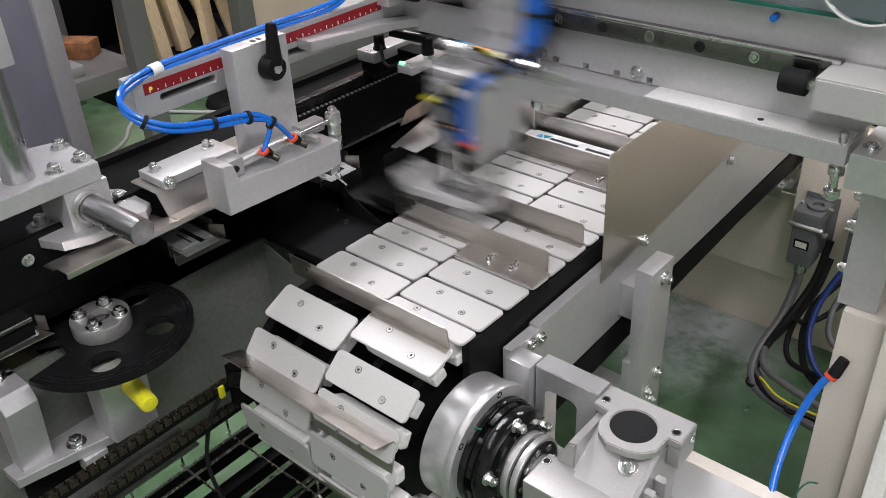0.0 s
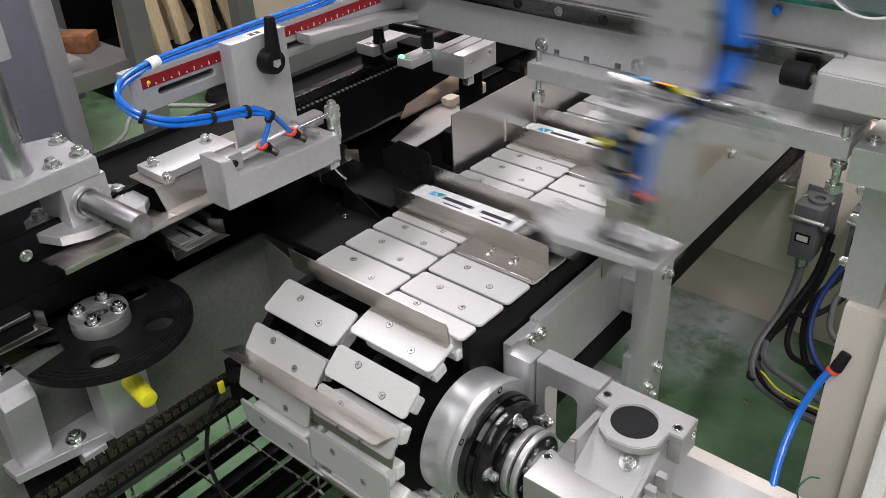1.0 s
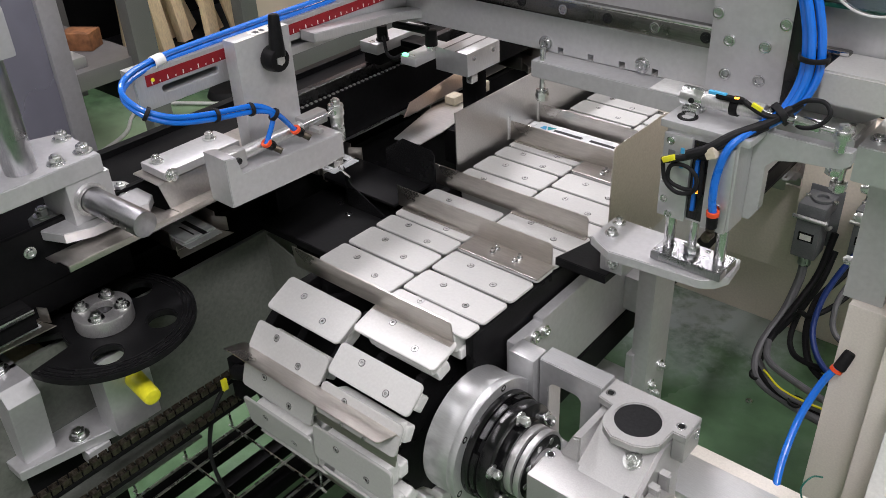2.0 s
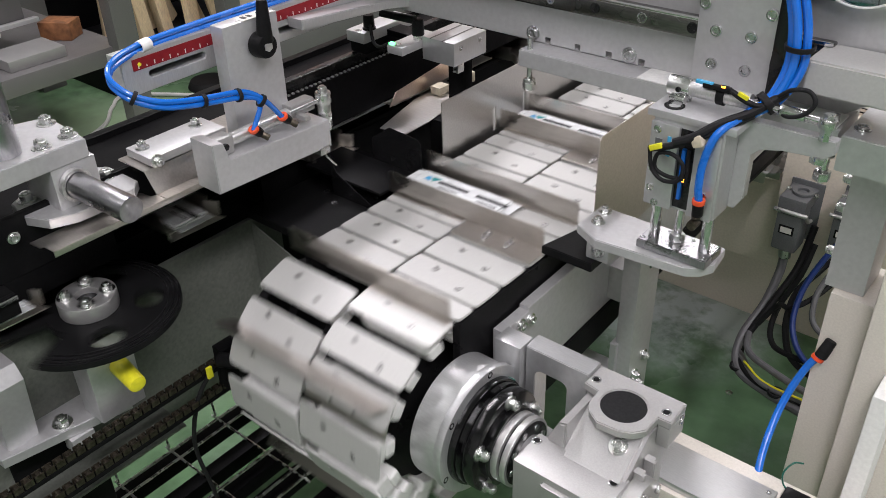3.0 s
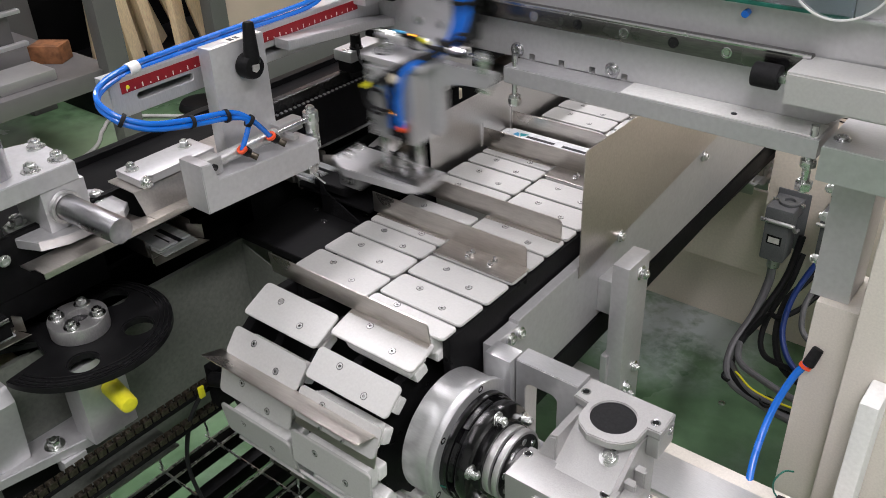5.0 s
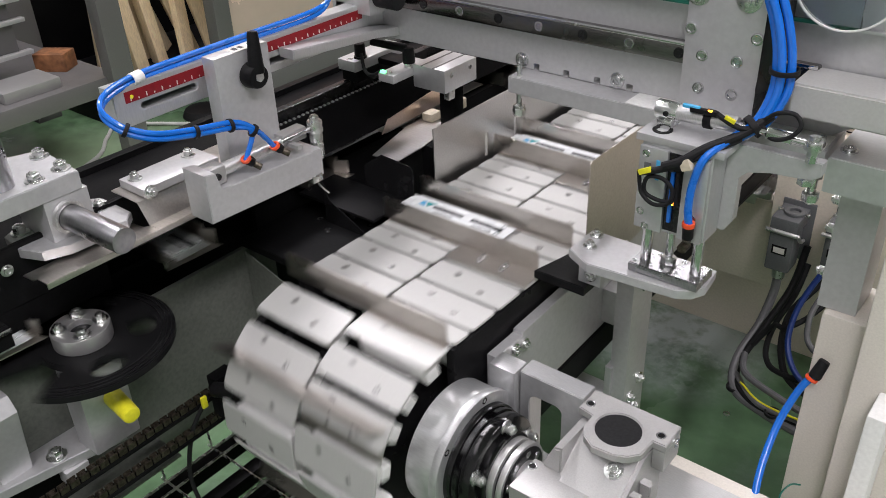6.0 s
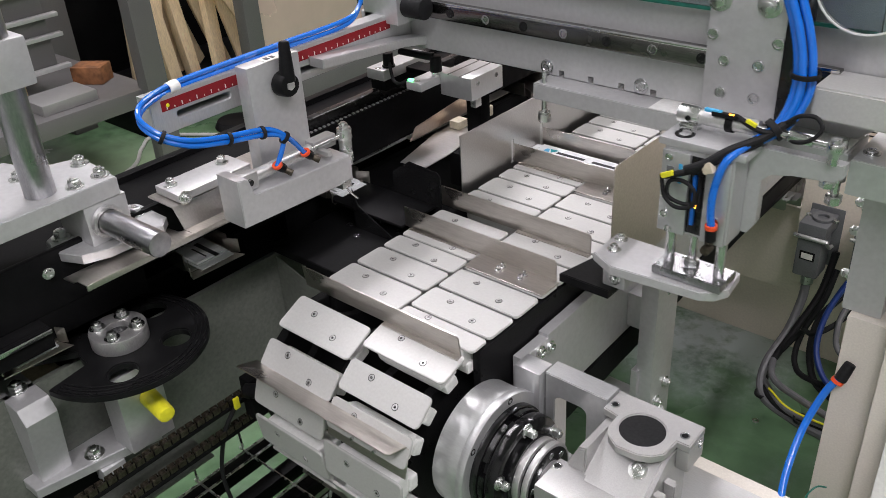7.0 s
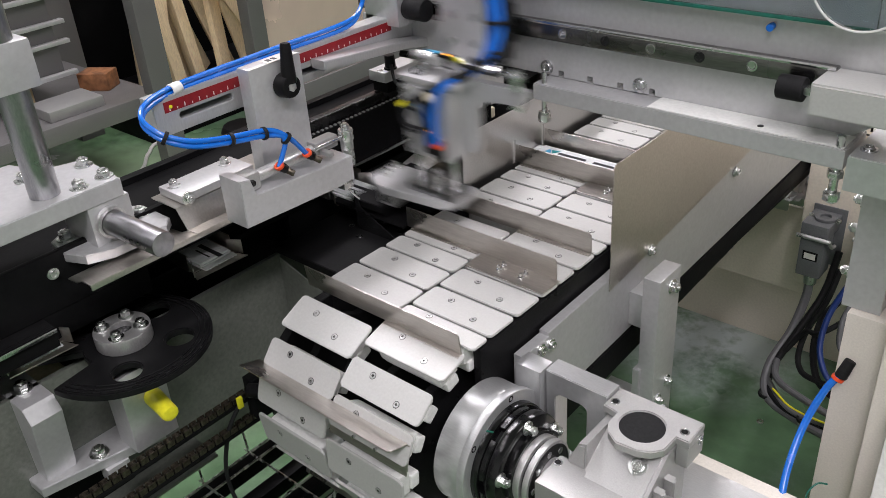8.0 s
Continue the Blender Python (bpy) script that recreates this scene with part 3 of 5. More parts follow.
# ---- pusher that slides on the rail; drawn at its right end ----
def pusher():
    p = thing("pneumatic_pusher", (0.28, 0.2, 1.0), "pneumatic pusher with guided cylinder, blue hoses and flat arm", "pusher")
    part("carriage", box((0.236, 0.172, 1.112), (0.320, 0.196, 1.30), 0.0015), ALU, p, "grey aluminium carriage plate")
    for x, z in ((0.242, 1.198), (0.311, 1.198), (0.257, 1.172), (0.294, 1.172), (0.257, 1.137), (0.293, 1.137)):
        part("cap_screw", bolt((x, 0.172, z), (0, -1, 0), 0.0062, 0.0030, False, "socket"), STEEL, p)
    for x in (0.246, 0.298):
        part("bolt", bolt((x, 0.172, 1.235), (0, -1, 0), 0.009, 0.006, True), ZINC, p)
    part("slide_block", box((0.240, 0.197, 1.135), (0.330, 0.214, 1.185), 0.002), BLACK_OXIDE, p, "black recirculating slide block")
    part("side_plate", box((0.3205, 0.160, 1.118), (0.334, 0.200, 1.30), 0.001), BLACK_OXIDE, p, "dark side plate of the carriage")
    part("bracket", slab([(0.236, 1.108), (0.407, 1.108), (0.407, 1.094), (0.399, 1.088), (0.360, 1.085), (0.338, 1.080), (0.330, 1.072), (0.330, 1.022), (0.322, 1.008), (0.236, 1.008)], 0.1245, 0.1375, "y", (), 0.001), ALU, p, "aluminium bracket with a long arm")
    part("top_plate", box((0.232, 0.088, 1.1035), (0.326, 0.170, 1.1115), 0.001), ALU, p, "flat plate joining bracket and carriage")
    # guided cylinder: a body with a raised front rail
    part("cylinder_body", box((0.239, 0.090, 1.006), (0.316, 0.124, 1.103), 0.002), ALU_MILLED, p, "guided air cylinder body")
    for x0, x1 in ((0.239, 0.270), (0.288, 0.314)):
        part("body_face", box((x0, 0.085, 1.006), (x1, 0.0898, 1.100), 0.0012), ALU_MILLED, p)
    part("slot_lining", box((0.2703, 0.0885, 1.010), (0.2877, 0.0899, 1.098), 0.0003), BLACK_OXIDE, p, "dark sensor slot")
    for at in ((0.247, 0.085, 1.093), (0.2455, 0.085, 1.049), (0.2455, 0.085, 1.026), (0.252, 0.085, 1.010), (0.302, 0.085, 1.014), (0.303, 0.085, 1.034)):
        part("cap_screw", bolt(at, (0, -1, 0), 0.0044, 0.0025, False, "socket"), STEEL, p)
    part("port", ring((0.252, 0.106, 1.1112), (0.252, 0.106, 1.1126), 0.006, 0.0105, 24, 0.0004), BLACK_OXIDE, p)
    for x, y in ((0.250, 0.100), (0.308, 0.100), (0.275, 0.104)):
        part("guide_rod", rod((x, y, 0.960), (x, y, 1.008), 0.0058 if x != 0.275 else 0.0045), STEEL, p, "bright guide rod")
    part("rod_nut", rod((0.275, 0.104, 0.962), (0.275, 0.104, 0.970), 0.0085, None, 6, 0.001), ZINC, p)
    part("end_plate", slab([(0.239, 0.081), (0.319, 0.081), (0.319, 0.120), (0.239, 0.120)], 0.9512, 0.962, "z", (), 0.001), GROUND, p, "ground steel end plate")
    for at in ((0.243, 0.087, 0.962), (0.314, 0.086, 0.962), (0.262, 0.090, 0.962), (0.262, 0.113, 0.962), (0.290, 0.090, 0.962), (0.290, 0.113, 0.962)):
        part("cap_screw", bolt(at, (0, 0, 1), 0.0030, 0.0016, False, "socket"), STEEL, p)
    part("arm", slab([(0.163, 0.083), (0.196, 0.066), (0.300, 0.075), (0.314, 0.084), (0.322, 0.100), (0.318, 0.136), (0.163, 0.136)], 0.939, 0.951, "z", (), 0.001), ALU, p, "flat aluminium pusher arm")
    part("blade_block", box((0.176, 0.084, 0.9112), (0.205, 0.130, 0.9388), 0.001), ALU, p)
    part("blade", slab([(0.122, 0.074), (0.190, 0.074), (0.190, 0.150), (0.140, 0.150)], 0.899, 0.911, "z", (), 0.001), BLACK_PLASTIC, p, "black plastic pushing blade")
    for at in ((0.180, 0.100, 0.951), (0.174, 0.126, 0.951)):
        part("bolt", bolt(at, (0, 0, 1), 0.0055, 0.005, True), ZINC, p)
    part("block_bolt", bolt((0.192, 0.084, 0.925), (0, -1, 0), 0.006, 0.005, True), ZINC, p)
    # slim side cylinder on top, its switch and rod
    part("side_cylinder", rod((0.245, 0.120, 1.128), (0.323, 0.120, 1.129), 0.0080), STEEL_TURNED, p, "slim round air cylinder")
    part("cylinder_head", rod((0.238, 0.120, 1.128), (0.262, 0.120, 1.128), 0.0098, None, 28, 0.001, box((0.243, 0.109, 1.1117), (0.259, 0.131, 1.1205), 0.001)), ZINC, p, "bright cylinder head")
    part("head_screw", rod((0.252, 0.110, 1.128), (0.252, 0.1085, 1.128), 0.003, None, 12, 0.0003), BLACK_OXIDE, p)
    part("piston_rod", rod((0.323, 0.120, 1.129), (0.400, 0.122, 1.126), 0.0032, None, 16, 0.0003, rod((0.352, 0.1207, 1.1278), (0.376, 0.1212, 1.1272), 0.0065, None, 6, 0.001)), STEEL, p, "bright piston rod with nut")
    part("rod_end", rod((0.396, 0.122, 1.108), (0.396, 0.122, 1.135), 0.0055, None, 6, 0.001, ring((0.396, 0.122, 1.121), (0.396, 0.122, 1.130), 0.004, 0.0082)), ZINC, p)
    part("lower_nut", rod((0.392, 0.131, 1.080), (0.392, 0.131, 1.088), 0.008, None, 6, 0.001), ZINC, p)
    part("sensor_band", ring((0.290, 0.120, 1.1285), (0.298, 0.120, 1.1286), 0.0079, 0.0098, 24, 0.0004), BLACK_PLASTIC, p)
    part("sensor", box((0.276, 0.110, 1.1355), (0.304, 0.116, 1.1405), 0.001), BLACK_PLASTIC, p, "black cylinder switch")
    part("switch_clip", box((0.268, 0.1105, 1.1385), (0.286, 0.1150, 1.1420), 0.0008), SKYBLUE, p, "light blue switch clip")
    part("indicator", box((0.2950, 0.1098, 1.1400), (0.2990, 0.1125, 1.1412), 0.0003), GLOW_AMBER, p, "small amber indicator light")
    part("sensor_cable", tube([(0.305, 0.111, 1.139), (0.320, 0.108, 1.134), (0.332, 0.112, 1.130), (0.341, 0.122, 1.130)], 0.0028), RUBBER, p, "black sensor cable")
    part("sensor", box((0.2755, 0.0835, 1.022), (0.2795, 0.0880, 1.079), 0.0008), BLUE, p, "blue cylinder switch")
    part("indicator", box((0.2800, 0.0828, 1.0435), (0.2850, 0.0838, 1.0475), 0.0003), GLOW_AMBER, p)
    part("switch_cable", tube([(0.283, 0.085, 1.080), (0.284, 0.083, 1.060), (0.284, 0.084, 1.040)], 0.0022), RUBBER, p)
    # hoses: a bundle from above, one of them down to the cylinder
    for dx, dy in ((-0.007, 0.002), (0, -0.004), (0.007, 0.003)):
        part("air_hose", tube([(0.318 + dx, 0.152 + dy, 1.30), (0.326 + dx, 0.150 + dy, 1.255), (0.338 + dx, 0.148 + dy, 1.225), (0.347 + dx, 0.145 + dy, 1.195), (0.350 + dx, 0.140 + dy, 1.163), (0.341 + dx * 0.7, 0.130 + dy * 0.8, 1.133), (0.326 + dx * 0.4, 0.113 + dy * 0.6, 1.119)], 0.0041), BLUE, p, "blue air hose")
    part("air_hose", tube([(0.341, 0.128, 1.134), (0.324, 0.104, 1.121), (0.310, 0.080, 1.106), (0.303, 0.075, 1.078), (0.302, 0.074, 1.050), (0.304, 0.075, 1.033)], 0.0041), BLUE, p, "blue air hose")
    part("release_ring", ring((0.304, 0.0750, 1.035), (0.304, 0.0752, 1.030), 0.0040, 0.0066), ORANGE, p)
    part("fitting", rod((0.304, 0.0752, 1.030), (0.304, 0.0765, 1.016), 0.0058, None, 14, 0.001), BLACK_PLASTIC, p)
    part("elbow", rod((0.303, 0.0765, 1.016), (0.300, 0.0855, 1.006), 0.0052, None, 6, 0.0006, rod((0.301, 0.072, 1.004), (0.301, 0.084, 1.004), 0.0055, None, 8, 0.0006)), CHAIN, p, "brass elbow")
    part("taped_hose", tube([(0.350, 0.134, 1.140), (0.330, 0.110, 1.124), (0.308, 0.086, 1.114), (0.290, 0.074, 1.100), (0.272, 0.071, 1.090)], 0.0046), RUBBER, p, "black taped hose")
    part("sensor_cable", tube([(0.330, 0.112, 1.119), (0.308, 0.084, 1.108), (0.282, 0.074, 1.092), (0.262, 0.070, 1.083), (0.247, 0.070, 1.077)], 0.0036), RUBBER, p, "black sensor cable")
    part("tee", box((0.289, 0.070, 1.091), (0.300, 0.080, 1.103), 0.002, turn=pose(0, 0, 0, 0, -25, 0)), IVORY, p, "pale hose connector")
    part("cable_loop", tube([(0.247, 0.071, 1.076), (0.252, 0.070, 1.056), (0.266, 0.069, 1.047), (0.282, 0.070, 1.052), (0.284, 0.071, 1.068), (0.272, 0.071, 1.077), (0.256, 0.072, 1.073), (0.254, 0.073, 1.056), (0.268, 0.076, 1.049), (0.282, 0.082, 1.048)], 0.0022), RUBBER, p, "black coiled cable")
    part("cable_loop", tube([(0.345, 0.124, 1.132), (0.358, 0.116, 1.125), (0.374, 0.116, 1.130), (0.382, 0.119, 1.142), (0.374, 0.122, 1.151), (0.358, 0.124, 1.148), (0.346, 0.126, 1.138)], 0.0022), RUBBER, p, "black coiled cable")
    part("cable_tag", box((0.248, 0.0655, 1.0795), (0.262, 0.0690, 1.0850), 0.0005, turn=pose(0, 0, 0, 0, -28, 0)), YELLOW, p, "yellow cable marker")
    part("cable_tag", box((0.314, 0.105, 1.1365), (0.325, 0.108, 1.1405), 0.0005, turn=pose(0, 0, 0, 0, 20, 0)), YELLOW, p, "yellow cable marker")
    for z in (1.066, 1.074, 1.082):
        part("print", box((0.2585, 0.0843, z), (0.2625, 0.0850, z + 0.006), 0), SKYBLUE, p, "plain light blue printed bar")
    part("print", box((0.2455, 0.0843, 1.072), (0.2530, 0.0850, 1.083), 0), GREY_PLASTIC, p, "plain grey printed mark")
    part("hose_tie", ring((0.351, 0.143, 1.180), (0.351, 0.143, 1.185), 0.0120, 0.0142), RUBBER, p)
    part("hose_tie", ring((0.338, 0.127, 1.131), (0.334, 0.123, 1.127), 0.0095, 0.0120), RUBBER, p)
    return p


PUSHER = pusher()


# ---- drive unit on the near end of the conveyor ----
def drive():
    DY, DZ = -0.102, 0.775
    d = thing("drive_unit", (0.2, CY, 0.7), "cast aluminium worm gearbox with black coupling and bearing flange", "gearbox drive")
    on = lambda r, a, x: (x, DY + r * math.cos(radians(a)), DZ + r * math.sin(radians(a)))
    part("bearing_flange", ring((0.1235, DY, DZ), (0.158, DY, DZ), 0.030, 0.0745, 72, 0.0015), ALU_MILLED, d, "turned aluminium bearing housing")
    part("bearing_ring", ring((0.158, DY, DZ), (0.168, DY, DZ), 0.050, 0.0770, 72, 0.0012), ALU_MILLED, d, "turned aluminium ring")
    for a in (20, 80, 140, 200, 260, 320):
        part("cap_screw", bolt(on(0.0712, a, 0.168), (1, 0, 0), 0.0042, 0.0012, False, "socket"), BLACK_OXIDE, d)
    hub = part("coupling", rod((0.150, DY, DZ), (0.1765, DY, DZ), 0.064, None, 56, 0.002), BLACK_GLOSS, d, "glossy black clamping coupling")
    axis = Vector((0.19, DY, DZ))
    hub.data.transform(Matrix.Translation(where(d) - axis))
    hub.location = axis - where(d)
    for a in range(5, 365, 60):
        part("jaw", slab([(DY + r * math.cos(radians(b)), DZ + r * math.sin(radians(b))) for r, b in ((0.040, a), (0.040, a + 44), (0.0615, a + 44), (0.0620, a + 33), (0.0620, a + 22), (0.0620, a + 11), (0.0615, a))], 0.1765, 0.184, "x", (), 0.0008), BLACK_GLOSS, hub)
    part("rubber_core", rod((0.1765, DY, DZ), (0.184, DY, DZ), 0.052, None, 48, 0), RUBBER, hub)
    part("front_hub", rod((0.184, DY, DZ), (0.199, DY, DZ), 0.0605, None, 56, 0.0025, rod((0.199, DY, DZ), (0.207, DY, DZ), 0.044, None, 48, 0.001)), BLACK_GLOSS, hub, "glossy black clamping hub")
    for a in range(18, 378, 72):
        part("bolt", bolt(on(0.0530, a, 0.199), (1, 0, 0), 0.0058, 0.009, True), ZINC, hub)
    for x0, x1 in ((0.207, 0.2155), (0.219, 0.2265)):
        part("clamp_ring", ring((x0, DY, DZ), (x1, DY, DZ), 0.014, 0.041, 56, 0.0012), STEEL_TURNED, hub, "turned steel clamping ring")
    part("ring_gap", rod((0.2155, DY, DZ), (0.219, DY, DZ), 0.036, None, 40, 0), BLACK_OXIDE, hub)
    part("ring_face", ring((0.2265, DY, DZ), (0.2275, DY, DZ), 0.015, 0.0375, 48, 0.0003), BLACK_OXIDE, hub, "dark ring face with set screws")
    for a in range(0, 360, 45):
        part("set_screw", rod(on(0.030, a, 0.2270), on(0.030, a, 0.2283), 0.0042, None, 12, 0.0003), STEEL, hub)
    part("paint_mark", rod(on(0.0620, 118, 0.176), on(0.0617, 121, 0.168), 0.0008, None, 6, 0, rod(on(0.0640, 118, 0.1758), on(0.0640, 122, 0.160), 0.0010, None, 6, 0)), GREEN_EDGE, hub, "green paint mark")
    part("hollow_shaft", ring((0.226, DY, DZ), (0.250, DY, DZ), 0.012, 0.022, 32), STEEL_TURNED, d)
    # gear case
    case = slab([(-0.150, 0.690), (-0.012, 0.690), (-0.012, 0.8418), (-0.060, 0.8418), (-0.080, 0.828), (-0.112, 0.806), (-0.150, 0.799)], 0.272, 0.3435, "x", (), 0.004)
    part("gear_case", case, ALU_CAST, d, "sand-cast aluminium gear case")
    part("case_foot", box((0.238, -0.145, 0.735), (0.346, -0.096, 0.808), 0.0025), ALU_CAST, d, "milled front lug of the case")
    part("top_flange", slab([(0.258, -0.009), (0.357, -0.008), (0.358, -0.044), (0.344, -0.0445), (0.343, -0.068), (0.334, -0.079), (0.321, -0.085), (0.298, -0.087), (0.284, -0.078), (0.277, -0.066), (0.276, -0.047), (0.258, -0.044)], 0.842, 0.852, "z", [circle(0.308, -0.050, 0.024, 40)], 0.0012), ALU_CAST, d, "machined top face with a round opening")
    part("ear", box((0.3437, -0.0435, 0.815), (0.3578, -0.0085, 0.8418), 0.002), ALU_CAST, d)
    part("ear_screw", ring((0.3572, -0.018, 0.837), (0.3590, -0.018, 0.837), 0.003, 0.0055, 20, 0.0003), STEEL, d)
    part("seal_cap", rod((0.308, -0.050, 0.828), (0.308, -0.050, 0.8505), 0.0242, None, 40, 0.001), RUBBER, d, "black rubber cap")
    part("sloped_web", slab([(0.243, 0.760), (0.2718, 0.760), (0.2718, 0.8415), (0.262, 0.838), (0.246, 0.801)], -0.100, -0.0362, "y", (), 0.002), ALU_CAST, d, "smooth cast web")
    for at in ((0.266, -0.033, 0.852), (0.347, -0.033, 0.852)):
        part("screw_hole", ring((at[0], at[1], 0.8515), (at[0], at[1], 0.8528), 0.0034, 0.0052, 20, 0.0003), STEEL, d)
        # black disc stands for the shaded depth of the tapped hole
        part("hole_bottom", rod((at[0], at[1], 0.851), (at[0], at[1], 0.8525), 0.0036, None, 16, 0), BLACK_OXIDE, d, "black disc painted for the shade in a tapped hole")
    for at in ((0.243, -0.108, 0.808), (0.335, -0.110, 0.808)):
        part("screw_hole", ring((at[0], at[1], 0.8075), (at[0], at[1], 0.8088), 0.0034, 0.0052, 20, 0.0003), STEEL, d)
        # the front lug's holes get their shade from a black disc too
        part("hole_bottom", rod((at[0], at[1], 0.807), (at[0], at[1], 0.8085), 0.0036, None, 16, 0), BLACK_OXIDE, d, "black disc painted for the shade in a tapped hole")
    part("oil_plug", bolt((0.322, -0.081, 0.8280), (0, -0.6, 1), 0.0070, 0.003, True, "socket"), ZINC, d)
    part("side_boss", ring((0.345, -0.095, 0.765), (0.362, -0.095, 0.765), 0.016, 0.040, 40, 0.002), ALU_CAST, d)
    part("shaft_stub", ring((0.362, -0.095, 0.765), (0.385, -0.095, 0.765), 0.012, 0.022, 32, 0.001), STEEL_TURNED, d)
    for a in (30, 100, 170, 240, 310):
        part("cap_screw", bolt((0.362, -0.095 + 0.033 * math.cos(radians(a)), 0.765 + 0.033 * math.sin(radians(a))), (1, 0, 0), 0.005, 0.004, False, "socket"), STEEL, d)
    for y in (-0.088, -0.066):
        part("rib", slab([(y, 0.775), (y + 0.006, 0.775), (y + 0.006, 0.815), (y, 0.812)], 0.3436, 0.3560, "x", (), 0.0015), ALU_CAST, d)
    # torque bracket
    part("torque_bracket", slab([(0.1775, 0.690), (0.2575, 0.690), (0.2575, 0.856), (0.1775, 0.856)], -0.036, -0.010, "y", [slot(0.190, 0.725, 0.232, 0.828, 0.009, 5)], 0.001), ALU_MILLED, d, "milled aluminium torque bracket with a window")
    part("bracket_pad", box((0.1412, -0.045, 0.735), (0.1755, -0.019, 0.856), 0.001), ALU_MILLED, d)
    return hub


COUPLING = drive()


def motor_base():
    m = thing("motor_base", (0.35, 0.05, 0.62), "long cream painted beam with a bright cover plate", "machine beam")
    part("beam", box((0.20, 0.012, 0.60), (0.56, 0.110, 0.694), 0.003), CREAM, m)
    part("cover", box((0.300, 0.018, 0.694), (0.445, 0.080, 0.704), 0.001), ALU_MILLED, m, "bright cover plate with small screws")
    for x in (0.308, 0.437):
        for y in (0.026, 0.072):
            part("screw", bolt((x, y, 0.704), (0, 0, 1), 0.003, 0.002, False, "socket"), STEEL, m)
    part("leg", box((0.50, 0.03, FLOOR), (0.55, 0.09, 0.60), 0.003), CREAM, m)


motor_base()


def support_post():
    p = thing("support_post", (0.18, 0.22, FLOOR), "aluminium support post bolted to the conveyor side", "support post")
    part("post", box((0.165, 0.206, 0.30), (0.190, 0.264, 0.850), 0.0012), ALU, p)
    part("spacer", box((0.1412, 0.214, 0.762), (0.1650, 0.256, 0.815), 0.0008), ALU_MILLED, p)
    part("bolt", bolt((0.190, 0.240, 0.828), (1, 0, 0), 0.0075, 0.008, True), ZINC, p)
    for at in ((0.190, 0.222, 0.645), (0.190, 0.246, 0.665), (0.190, 0.236, 0.622)):
        part("bolt", bolt(at, (1, 0, 0), 0.006, 0.006, True), ZINC, p)
    part("foot_beam", box((0.06, 0.19, 0.28), (0.20, 0.26, 0.30), 0.002, box((0.12, 0.20, FLOOR), (0.17, 0.25, 0.28), 0.002)), GREY_PAINT, p)
    part("angle", slab([(0.10, 0.62), (0.17, 0.62), (0.17, 0.70), (0.16, 0.70), (0.16, 0.63), (0.10, 0.63)], 0.20, 0.248, "y"), ALU, p)


support_post()


